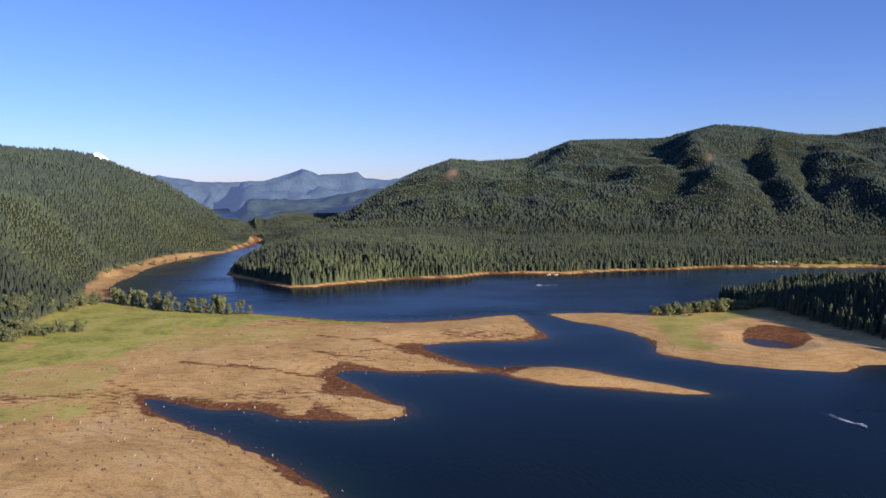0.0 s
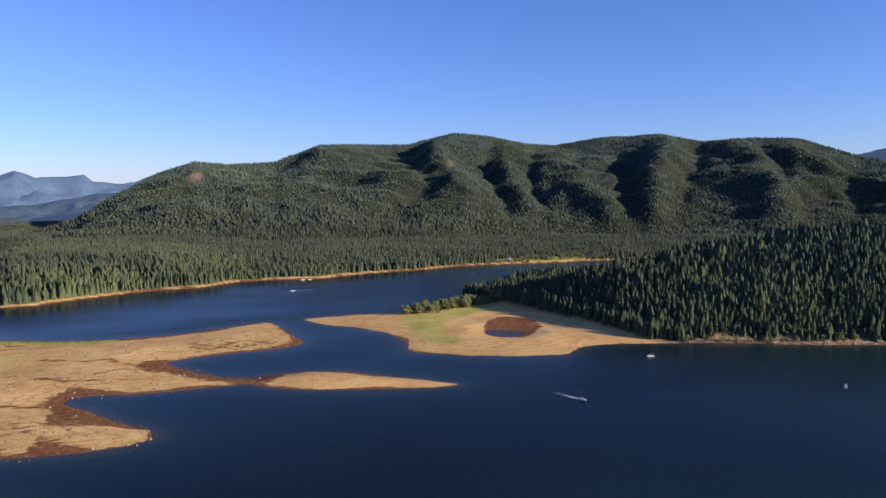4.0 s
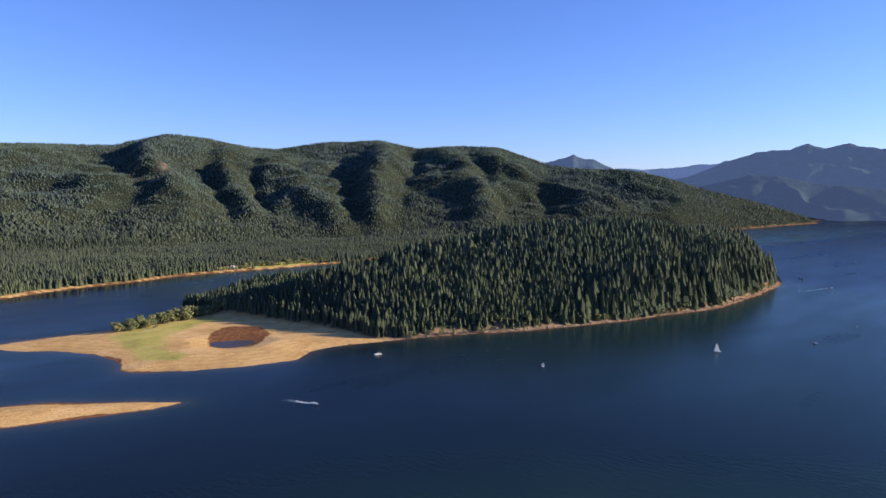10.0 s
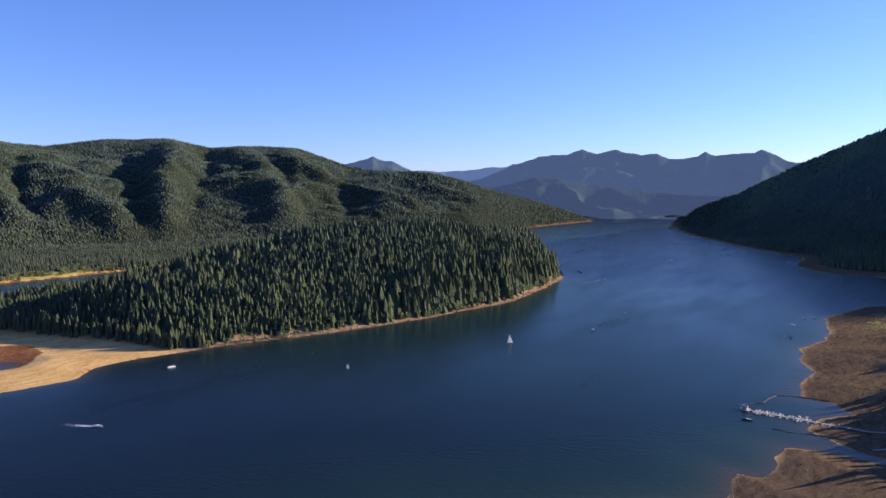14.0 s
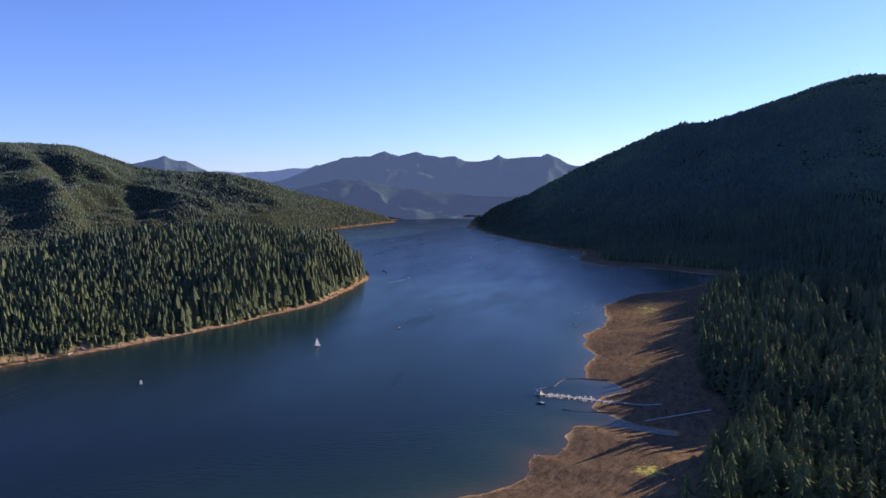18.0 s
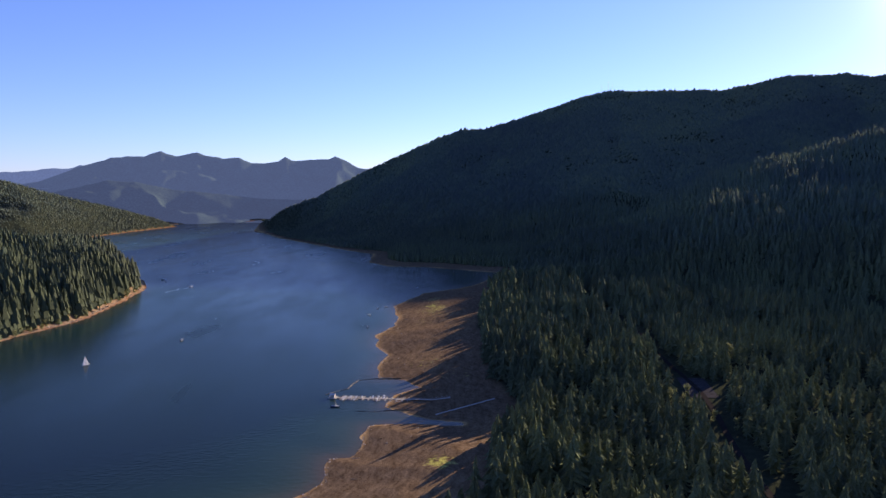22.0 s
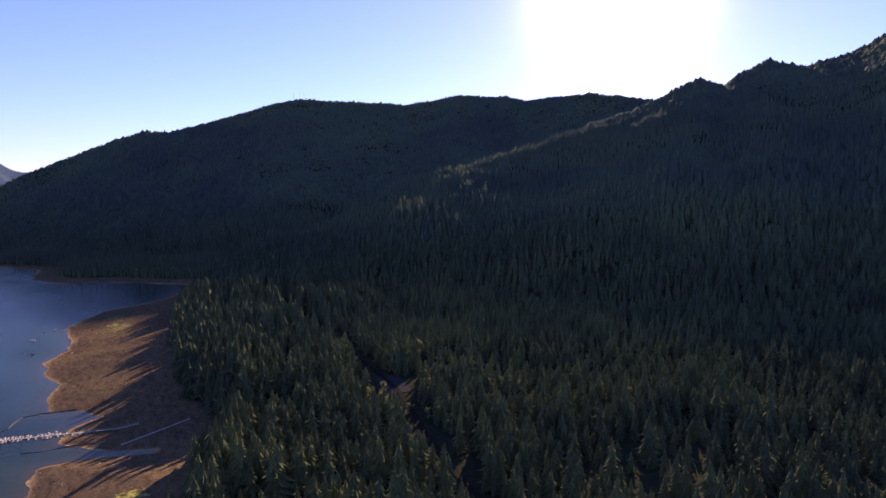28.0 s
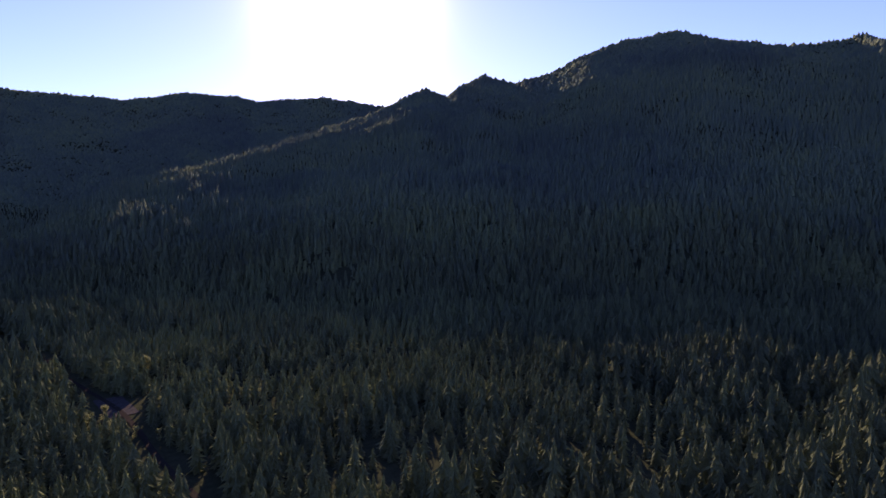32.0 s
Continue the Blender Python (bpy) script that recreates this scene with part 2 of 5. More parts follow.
WEST_FAR = [(-480, 1800), (-476, 1528), (-512, 1437), (-529, 1345), (-527, 1214), (-507, 1140), (-506, 1093), (-491, 1026), (-454, 937),
            (-410, 890), (-331, 835), (-254, 812), (-221, 806), (-171, 787), (-103, 759), (-53, 754), (-3, 759), (41, 780), (82, 793),
            (90, 762), (95, 725), (104, 668)]
WEST_NEAR = [(78, 657), (45, 653), (8, 647), (-21, 638), (-3, 604), (21, 570), (44, 558), (62, 551), (44, 544), (20, 544), (-12, 545), (-43, 546), (-62, 553),
             (-85, 555), (-87, 538), (-66, 515), (-38, 473), (-25, 461), (-23, 443), (-35, 436), (-60, 433), (-82, 437), (-104, 439),
             (-118, 451), (-138, 457), (-157, 457), (-176, 467), (-200, 479), (-214, 483), (-194, 454), (-172, 435), (-152, 419),
             (-136, 409), (-120, 393), (-103, 378), (-87, 364), (-72, 347), (-60, 332), (-55, 323)]
WEST_BACK = [(0, 262), (80, 215), (160, 190), (240, 150), (290, 110), (200, -300), (-1500, -300), (-2500, 1000), (-2400, 3500), (-700, 3000)]
WEST = WEST_FAR + WEST_NEAR + WEST_BACK
THIN = [(40, 552), (58, 564), (90, 565), (120, 551), (141, 530), (166, 510), (181, 495), (191, 486), (166, 486), (140, 493), (109, 502),
        (82, 512), (58, 527), (42, 541)]
ISLE = [(116, 797), (152, 799), (197, 800), (236, 799), (262, 814), (330, 870), (450, 960), (600, 1010), (760, 1020), (920, 980),
        (1120, 900), (1250, 780), (1330, 660), (1310, 560), (1230, 500), (1117, 447), (970, 427), (833, 413), (752, 434), (688, 443), (664, 451),
        (612, 468), (558, 488), (514, 512), (471, 533), (417, 548), (373, 562), (344, 561), (316, 540), (270, 551), (225, 572), (191, 596),
        (185, 609), (194, 630), (194, 659), (187, 693), (167, 727), (142, 748)]
POND = [(283, 646), (290, 664), (316, 652), (324, 636), (306, 624), (290, 628)]
RED_FLAT = [(279, 640), (293, 681), (331, 717), (360, 692), (350, 655), (312, 617)]
SPIT_SWARD = [(224, 751), (211, 629), (236, 598), (245, 620), (242, 660), (271, 714), (313, 749), (350, 756), (341, 790), (247, 778)]
NORTH = [(-359, 1154), (-308, 1097), (-221, 1004), (-186, 1014), (-125, 1058), (-58, 1093), (13, 1103), (70, 1149), (126, 1153), (198, 1140),
         (245, 1165), (300, 1185), (385, 1192), (484, 1225), (620, 1221), (815, 1208), (1000, 1230), (1300, 1260), (1700, 1240), (2100, 1190),
         (2454, 1175), (2817, 1170), (3211, 1143), (3350, 1300), (3300, 1700), (3000, 2600), (2500, 4300), (0, 4900), (-1200, 4700),
         (-700, 2600), (-440, 1700), (-400, 1350)]
SOUTH_FAR = [(4900, -300), (3400, 100), (3100, 350), (2900, 610), (2822, 690), (2775, 676), (2700, 640), (2330, 490), (2030, 325), (1836, 219), (1709, 135), (1500, 124),
             (1414, 77), (1402, 10), (1335, -73), (1282, -138), (1124, -79), (1075, -47), (1031, 7), (913, 46), (831, 35), (777, 39), (728, 54),
             (674, 50), (640, 37), (596, 44), (554, 40), (551, 21), (529, 7), (520, 17), (507, 25), (481, 30), (468, 16), (453, 2), (445, -24)]
SOUTH_NEAR = [(439, -22), (445, 2), (446, 24), (441, 40), (425, 40), (405, 40), (390, 46), (388, 59), (371, 58), (352, 57), (336, 66),
              (322, 83), (290, 110), (240, 150), (160, 190), (0, 100), (-300, -300), (-400, -4900), (4900, -4900)]
SOUTH = SOUTH_FAR + SOUTH_NEAR
def rounded(ring):
    """Cuts the corners of a ring once."""
    out = []
    for (x0, y0), (x1, y1) in zip(ring, ring[1:] + ring[:1]):
        out += [(x0 * 0.86 + x1 * 0.14, y0 * 0.86 + y1 * 0.14), (x0 * 0.14 + x1 * 0.86, y0 * 0.14 + y1 * 0.86)]
    return out


WEST, THIN, ISLE, POND, RED_FLAT = rounded(WEST), rounded(THIN), rounded(ISLE), rounded(rounded(POND)), rounded(RED_FLAT)
LAKE_END = [(3350, 1500), (3465, 1206), (3705, 1087), (3671, 889), (3900, 400), (4900, 200), (4900, 4000), (3000, 4500)]

# crests: bearing, height angle of the tree line, distance of the crest, distance of the foot
LEFT_HILL = [(-150, 3, 2000, 900), (-60, 3, 1900, 800), (-45, 3.2, 1900, 780), (-32, 2.8, 1900, 800), (-28.6, 2.6, 1900, 950), (-26.5, 2.3, 1900, 1150),
             (-24.3, 1.5, 1900, 1350), (-21.2, 0.2, 1950, 1480), (-19.3, -0.9, 2000, 1560), (-17.2, -2.0, 2050, 1640),
             (-15.5, -2.8, 2150, 1750), (-14.2, -3.6, 2250, 1850), (-12.5, -4.4, 2300, 1950), (-11, -5.0, 2400, 2200)]
MAIN_A = [(-17, -5.4, 1800, 1500), (-12.5, -3.5, 2100, 1600), (-10.3, -2.9, 2200, 1650), (-7.5, -2.1, 2300, 1700), (-5.7, -0.9, 2400, 1700),
          (-3.9, 0.0, 2500, 1700), (-2.2, 0.9, 2600, 1700), (0.7, 1.9, 2700, 1700), (3.2, 1.7, 2800, 1700), (6.7, 1.9, 2900, 1700),
          (10.2, 3.3, 2950, 1700), (13.3, 3.3, 3050, 1700), (17.2, 3.3, 3150, 1750), (21, 4.2, 3200, 1750), (23.5, 4.0, 3250, 1800)]
MAIN_B = [(27.1, 3.3, 3300, 1850), (29, 3.2, 3350, 1900), (32.2, 3.7, 3400, 1950), (37.1, 3.9, 3400, 1950), (40.2, 3.3, 3400, 1950),
          (42.4, 3.4, 3350, 1950), (46.6, 3.4, 3300, 2000), (48.7, 2.6, 3250, 2100), (50.7, 1.9, 3200, 2200), (52.6, 1.6, 3150, 2200),
          (57.2, 1.4, 3100, 2300), (61.7, 0.4, 3100, 2500), (66.1, -0.5, 3200, 2700), (69.6, -1.8, 3350, 3000), (70.6, -2.4, 3450, 3300)]
HILL = [(19, -8.8, 790, 700), (21, -8.2, 800, 700), (26.5, -7.2, 830, 690), (31.7, -6.2, 860, 690), (36.3, -5.2, 890, 700), (41.6, -3.8, 930, 700),
        (47.1, -2.7, 960, 720), (52.2, -2.3, 990, 750), (57.2, -2.0, 1070, 800), (60.8, -2.1, 1150, 850), (64, -2.4, 1230, 920),
        (66.2, -3.25, 1290, 1010), (67.9, -4.4, 1290, 1090), (69.2, -5.7, 1290, 1150), (70, -7.0, 1290, 1180)]
RIDGE_1 = [(76.3, -2.42, 2860, 2800), (76.9, -2.15, 2850, 2770), (77.4, -2.25, 2850, 2760), (77.8, -1.80, 2850, 2700), (78.6, -1.3, 2850, 2600), (80.9, -0.6, 2800, 2400), (85.5, 1.8, 2750, 2000),
           (88.6, 3.2, 2700, 1850), (91.2, 4.2, 2700, 1750), (92.5, 4.7, 2700, 1700), (94.7, 4.7, 2700, 1650), (97.1, 5.5, 2700, 1600),
           (99.8, 6.4, 2700, 1550), (102.3, 7.2, 2700, 1500), (104.4, 7.6, 2700, 1500), (110.4, 7.4, 2700, 1500), (112.7, 7.2, 2700, 1500),
           (117.1, 8.0, 2750, 1500), (120.7, 7.8, 2750, 1500), (122.5, 7.5, 2800, 1500), (127.5, 8.0, 2800, 1500), (132.5, 7.2, 2800, 1500),
           (140, 6.0, 2800, 1600), (210, 5, 2900, 1600)]
RIDGE_2A = [(99, -5.0, 1450, 1150), (101.8, -3.4, 1450, 1050), (105.3, -2.5, 1450, 1000), (106.9, -1.9, 1480, 980), (108.2, -1.0, 1500, 960),
            (111.7, 1.2, 1550, 930), (114.6, 2.0, 1600, 900), (119, 2.8, 1700, 860), (123.2, 4.0, 1800, 820), (127.2, 5.5, 1900, 790),
            (130.8, 6.6, 2000, 770), (135.7, 8.8, 2150, 750), (137.2, 8.1, 2150, 750)]
RIDGE_2B = [(140.2, 9.7, 2200, 760), (143.1, 9.1, 2250, 770), (146.1, 10.0, 2250, 780), (148, 11.1, 2250, 800), (151, 12.0, 2250, 820),
            (155, 12.55, 2250, 850), (158.4, 11.6, 2200, 880), (162.6, 10.8, 2150, 900), (166.5, 10.9, 2150, 930), (168.8, 11.5, 2100, 950),
            (176, 12, 2100, 980), (190, 9, 2100, 1000), (210, 6, 2100, 1000)]
RIDGE_3 = [(133, -2, 1300, 780), (136, 0.2, 1400, 760), (139, 2.4, 1550, 760), (141.8, 3.9, 1650, 760), (146.8, 6.7, 1750, 790),
           (151.1, 8.8, 1850, 820), (157.2, 11.3, 1950, 850), (165, 10.0, 1950, 900), (172, 9, 1950, 950)]

TREE = 27.0
GROWTH = [1150, 1500, 2300], [0.95, 0.72, 0.40]  # shorter stands on the high slopes
# spurs on the main slope: bearing and share of the slope at the top and at the foot, height, half-width in degrees
SPURS = [(11.2, 0.95, 19.8, 0.2, 60, 2.4), (0.5, 0.95, 7, 0.2, 45, 2.2), (10.2, 1.0, 8.2, 0.5, 35, 1.3), (20.2, 0.64, 22.0, 0.28, 62, 1.0),
         (25.5, 0.66, 26.6, 0.3, 48, 0.7), (26.0, 1.0, 33.6, 0.15, 85, 1.5), (37.4, 1.0, 36.3, 0.15, 82, 1.2), (42.4, 1.0, 46.4, 0.15, 82, 1.5),
         (45.9, 0.78, 56.0, 0.45, 78, 1.5), (52.6, 1.0, 61.0, 0.7, 45, 1.5)]
GULLIES = [(18.1, 0.8, 18.7, 0.4, 26, 0.8), (24.0, 0.62, 24.9, 0.26, 38, 0.6), (27.6, 0.6, 28.0, 0.28, 38, 0.5), (33.9, 0.85, 35.0, 0.2, 72, 1.0),
           (39.6, 0.8, 38.8, 0.3, 36, 0.8), (44.6, 0.8, 47.6, 0.25, 55, 1.0)]


def smooth(a, b, v):
    k = np.clip((v - a) / (b - a), 0, 1)
    return k * k * (3 - 2 * k)


def layer(rows, b, d, back=0.30, power=1.15):
    """Height of one range and the share of its slope, by bearing and distance."""
    t = np.array(rows)
    el = np.interp(b, t[:, 0], t[:, 1])
    crest, foot = np.interp(b, t[:, 0], t[:, 2]), np.interp(b, t[:, 0], t[:, 3])
    top = EYE_Z + crest * np.tan(np.radians(el)) - np.where(crest > 1300, TREE * 0.4 * np.interp(crest, *GROWTH) - 7 * smooth(2300, 2600, crest), TREE * 0.74)
    s = (d - foot) / (crest - foot)
    h = np.where(s < 1, np.maximum(top, 0) * np.clip(s, 0, 1) ** power, top - (d - crest) * back)
    fade = np.clip((b - t[0, 0] + 1.5) / 1.5, 0, 1) * np.clip((t[-1, 0] + 1.5 - b) / 1.5, 0, 1)
    return h * fade, np.where(fade > 0, s, 0)


def line_bumps(rows, b, s):
    out = 0.0
    for b0, s0, b1, s1, amp, width in rows:
        k = np.clip((s0 - s) / (s0 - s1), 0, 1)
        off = (b - (b0 + (b1 - b0) * k)) / width
        ends = np.clip((s - s1 + 0.2) / 0.25, 0, 1) * np.clip((1.15 - s) / 0.25, 0, 1)
        out = out + amp * np.exp(-off * off) * ends
    return out


STRIP_EDGE = [(1500, 60), (1100, -115), (1030, -100), (960, -92), (870, -68), (722, -48), (580, -46), (500, -52), (437, -62), (404, -37), (361, -32), (317, -24), (250, 0), (100, 40), (0, 60), (-300, 60)]
ROAD = [(150, -138), (215, -143), (284, -150), (330, -158), (364, -164), (410, -175), (465, -186), (581, -192), (649, -202), (813, -200), (914, -206), (1080, -216)]


CREEKS = [[(-125, 676), (-111, 670), (-88, 655), (-68, 659), (-54, 636), (-36, 635), (-13, 621)], [(-218, 574), (-183, 563), (-159, 559), (-139, 550), (-112, 537), (-83, 532)], [(-252, 518), (-245, 511), (-226, 498), (-210, 478)], [(-162, 627), (-125, 620), (-91, 594), (-51, 586)]]


def line_off(line, x, y):
    """Distance to a line of the plan."""
    d = np.full(x.shape, 1e9)
    for (x0, y0), (x1, y1) in zip(line, line[1:]):
        ex, ey = x1 - x0, y1 - y0
        k = np.clip(((x - x0) * ex + (y - y0) * ey) / (ex * ex + ey * ey), 0, 1)
        d = np.minimum(d, np.hypot(x - x0 - k * ex, y - y0 - k * ey))
    return d


def terrain(x, y):
    """Ground height and its cover: forest, grass, rock, wet mud, distance from the shore."""
    b, d = np.degrees(np.arctan2(x, y)), np.hypot(x, y)
    b = np.where(b < -150, b + 360, b)
    wob = fbm(x, y, 26, 3, 5) * 9 + fbm(x, y, 9, 2, 15) * 3
    sd = {k: inside_by(r, x, y) + wob * {"thin": 0.3, "isle": 0.5, "west": 0.8, "north": 0.5}.get(k, 1) for k, r in
          (("west", WEST), ("thin", THIN), ("isle", ISLE), ("north", NORTH), ("south", SOUTH), ("end", LAKE_END))}
    best = np.maximum.reduce(list(sd.values()))
    rough = fbm(x, y, 60, 5, 11)
    h = np.where(best < 0, np.maximum(best * 0.10, -14), 0)
    inn = np.maximum(best, 0)
    # low banks: mud flats stay low, wooded shores climb at once
    flat = np.minimum(inn * 0.05, 2.5) + rough * np.minimum(inn * 0.06, 1.6)
    bank = np.minimum(inn * 0.36, 3.8) + np.minimum(np.maximum(inn - 12, 0) * 0.06, 9) + rough * np.minimum(inn * 0.1, 6)
    bank = bank + 15 * smooth(14, 110, inn) * smooth(150, -80, x)
    beach = np.minimum(inn * 0.11, 11) + np.minimum(np.maximum(inn - 100, 0) * 0.02, 6) + rough * np.minimum(inn * 0.05, 3)
    thin = np.minimum(inn * 0.16, 3.5) + rough * np.minimum(inn * 0.1, 1.2)
    isle_in = x - (348 + (830 - y) * 0.25)
    isle_wood = smooth(0, 12, isle_in) * (sd["isle"] > 0)
    land = flat
    land = np.where(sd["thin"] > 0, thin, land)
    isle_bank = np.minimum(inn * 0.2, 2.0) + np.minimum(np.maximum(inn - 10, 0) * 0.1, 8) + rough * np.minimum(inn * 0.07, 3)
    land = np.where(sd["isle"] > 0, flat * (1 - isle_wood) + isle_bank * isle_wood, land)
    land = np.where(sd["north"] > 0, bank, land)
    land = np.where(sd["end"] > 0, bank, land)
    land = np.where(sd["south"] > 0, beach, land)
    h = np.where(best > 0, land, h)

    wave = fbm(x, y, 420, 5, 21)
    fine = fbm(x, y, 130, 4, 31)
    hl, sl = layer(LEFT_HILL, b, d)
    hl = np.minimum(hl, 2 + np.maximum(sd["west"] - 58, 0) * 0.9)
    hm, sm = layer(MAIN_A + MAIN_B, b, d)
    shape = np.clip(sm, 0, 1)
    bw = b + fbm(x, y, 380, 3, 27) * 2.2
    hm = hm + (line_bumps(SPURS, bw, sm) - line_bumps(GULLIES, bw, sm)) * (0.54 + 0.9 * fbm(x, y, 300, 2, 29)) * np.clip(shape * (1 - shape) * 3.6, 0, 1)
    hm = hm + (wave * 55 + fine * 50 + (0.55 - np.abs(fbm(x, y, 240, 3, 33)) * 5) * 20 + (0.5 - np.abs(fbm(x, y, 110, 2, 35)) * 5) * 9) * np.clip(shape * (1 - shape) * 4, 0, 1)
    hm = np.minimum(hm, 2 + np.maximum(sd["north"] - 4, 0) * 0.5)
    hh, sh = layer(HILL, b, d, 0.35, 0.9)
    hh = isle_wood * smooth(-4, 75, isle_in) * np.minimum(hh, np.maximum(sd["isle"] - 7, 0) * 1.35) + isle_wood * (fine * 14) * np.clip(sh * (1 - sh) * 4, 0, 1)
    ranges = [(hl + (wave * 95 + fine * 45) * np.clip(sl * (1 - sl) * 4, 0, 1), "west"), (hm, "north"), (hh, "isle")]
    for rows in (RIDGE_1, RIDGE_2A + RIDGE_2B, RIDGE_3):
        hr, sr = layer(rows, b, d)
        hr = hr + (wave * 90 + fine * 40) * np.clip(sr * (1 - sr) * 4, 0, 1)
        ranges.append((np.minimum(hr, 3 + np.maximum(sd["south"], 0) * np.where(x > 2200, 1.7, 0.7)), "south"))
    for hr, side in ranges:
        h = np.where(sd[side] > 0, np.maximum(h, hr), h)

    # cover
    west_line = np.interp(y, [300, 600, 660, 760, 900, 940, 1026, 1100, 1214, 1345, 1437, 1528, 1560, 1700], [-360, -412, -425, -440, -468, -488, -520, -540, -560, -565, -545, -510, -480, -300])
    f_west = smooth(0, 14, west_line - x + fbm(x, y, 40, 3, 3) * 18) * (sd["west"] > 12)
    f_isle = isle_wood * (sd["isle"] > 6.5 + 3 * smooth(700, 850, x) + fbm(x, y, 30, 2, 6) * 10)
    f_north = smooth(6, 11, sd["north"] + fbm(x, y, 50, 3, 8) * 10 + 4 * smooth(700, 1000, x))
    sx = np.array(STRIP_EDGE)[::-1]
    edge = np.interp(x, sx[:, 0], sx[:, 1])
    off = line_off(ROAD, x, y)
    f_south = smooth(0, 8, edge - y + fbm(x, y, 40, 3, 4) * 14) * (sd["south"] > 18)
    f_south = np.where(x > 1060, smooth(18, 26, sd["south"] + fbm(x, y, 60, 3, 8) * 16 - 22 * smooth(2000, 1500, x)), f_south)
    f_end = smooth(400, 500, sd["end"])
    forest = np.maximum.reduce([f_west, f_isle, f_north, f_south, f_end])
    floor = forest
    clearing = np.hypot((x - 474) / 36, (y + 182) / 25)
    forest = forest * smooth(0, 4, off - np.where(x < 430, 8, 8) + fbm(x, y, 30, 2, 14) * 12) * smooth(0.9, 1.1, clearing)
    glade = smooth(1.15, 0.85, np.hypot((x - 690) / 135, (y - 1243 + 0.05 * (x - 690)) / 19) + fbm(x, y, 30, 3, 18) * 0.6) * (sd["north"] > 3)
    forest, floor = forest * (1 - glade), floor * (1 - glade)
    g = fbm(x, y, 90, 4, 41)
    line = np.interp(y, [500, 549, 569, 589, 634, 689, 739, 800], [-370, -345, -311, -272, -268, -245, -195, -150])
    meadow = smooth(-14, 26, line - x + g * 75) * (sd["west"] > 6) * (y > 500) * (1 - smooth(850, 900, y + g * 60))
    meadow = meadow * (1 - 0.9 * np.exp(-((x + 262) / 16) ** 2 - ((y - 708) / 9) ** 2)) * smooth(-0.36, -0.22, fbm(x, y, 35, 3, 43))
    patch = smooth(0.02, 0.14, g - 0.02) * smooth(-200, -290, x) * (y < 600) * (y > 380) * 0.6
    tuft = 0.9 * np.exp(-((x + 244) / 13) ** 2 - ((y - 448) / 17) ** 2) + 0.7 * np.exp(-((x + 285) / 16) ** 2 - ((y - 432) / 12) ** 2)
    fringe = smooth(13, 4, line_off([(-260, 765), (-219, 772), (-184, 780), (-141, 762), (-100, 744), (-80, 745)], x, y) + fbm(x, y, 22, 4, 46) * 48) * 0.62 * (sd["west"] > 4)
    tuft = tuft + 0.75 * np.exp(-((x + 306) / 42) ** 2 - ((y - 492) / 34) ** 2)
    patch = np.maximum(patch, np.maximum(tuft * (0.7 + 2 * fbm(x, y, 16, 3, 45)), fringe))
    # thin weeds where the meadow fades into the mud
    patch = np.maximum(patch, 0.46 * smooth(-0.08, 0.12, fbm(x, y, 75, 4, 49)) * smooth(-40, -170, x) * smooth(430, 500, y) * smooth(760, 700, y) * (sd["west"] > 5))
    isle_grass = smooth(-13, 6, inside_by(SPIT_SWARD, x, y) + fbm(x, y, 24, 4, 48) * 16) * 0.62
    south_grass = 0.6 * np.exp(-((x - 362) / 14) ** 2 - ((y + 6) / 9) ** 2) + 0.34 * np.exp(-((x - 900) / 60) ** 2 - ((y + 8) / 14) ** 2) + smooth(0.04, 0.16, fbm(x, y, 60, 4, 44)) * (sd["south"] > 25) * (1 - forest) * 0.22
    grass = np.clip(np.maximum.reduce([meadow, patch, isle_grass * (sd["isle"] > 8), south_grass, glade * 0.8]), 0, 1)
    belt = np.clip(9 + fbm(x, y, 130, 3, 13) * 60, 2.5, 22) * np.where(sd["thin"] > 0, 0.3, 1) * np.where(sd["isle"] > 0, 0.25, 1) * np.where((sd["west"] > 0) & (y > 830), 0.2, 1) * np.where(sd["north"] > 0, 0.2, 1) * np.where(sd["south"] > 0, 0.12, 1)
    wet = smooth(1.7, 0.2, (best + fbm(x, y, 26, 4, 14) * 14) / (belt * np.where((sd["west"] > 0) & (y < 700), np.where(x > -90, 2.3, 0.7), 1)))
    for line in CREEKS:
        wet = np.maximum(wet, smooth(8, 0, line_off(line, x, y) + fbm(x, y, 24, 3, 52) * 11) * 0.6)
    wet = wet * np.where(sd["south"] > -8, 0.35, 1)
    wet = np.maximum(wet, smooth(-0.1, 0.3, fbm(x * 0.55 + y * 0.3, y * 1.5 - x * 0.35, 55, 6, 47)) * (sd["west"] > 0) * 0.5)
    wet = np.maximum(wet, smooth(30, 8, line_off([(-30, 632), (-3, 606), (21, 578), (52, 556)], x, y) + fbm(x, y, 22, 3, 53) * 22) * 0.9 * (sd["west"] > -12))
    pond = inside_by(POND, x, y)
    # the mud lies level under the floating dock
    berth = line_off([(504, 67), (497.5, 12)], x, y)
    h = np.where((sd["south"] > 0) & (berth < 50), np.minimum(h, 0.12 + np.maximum(berth - 7, 0) * 0.14), h)
    wet = np.maximum(wet, smooth(-6, 3, inside_by(RED_FLAT, x, y) + fbm(x, y, 24, 3, 2) * 12) * (sd["isle"] > 0))
    h = np.where((pond > -30) & (sd["isle"] > 0), np.minimum(h, np.maximum(0.35 - (pond + 4) * 0.12, -1.0)), h)
    rock = np.exp(-((b - 0.7) / 0.45) ** 2 - ((sm - 0.74) / 0.07) ** 2) + 0.5 * np.exp(-((b - 20.7) / 0.3) ** 2 - ((sm - 0.6) / 0.04) ** 2)
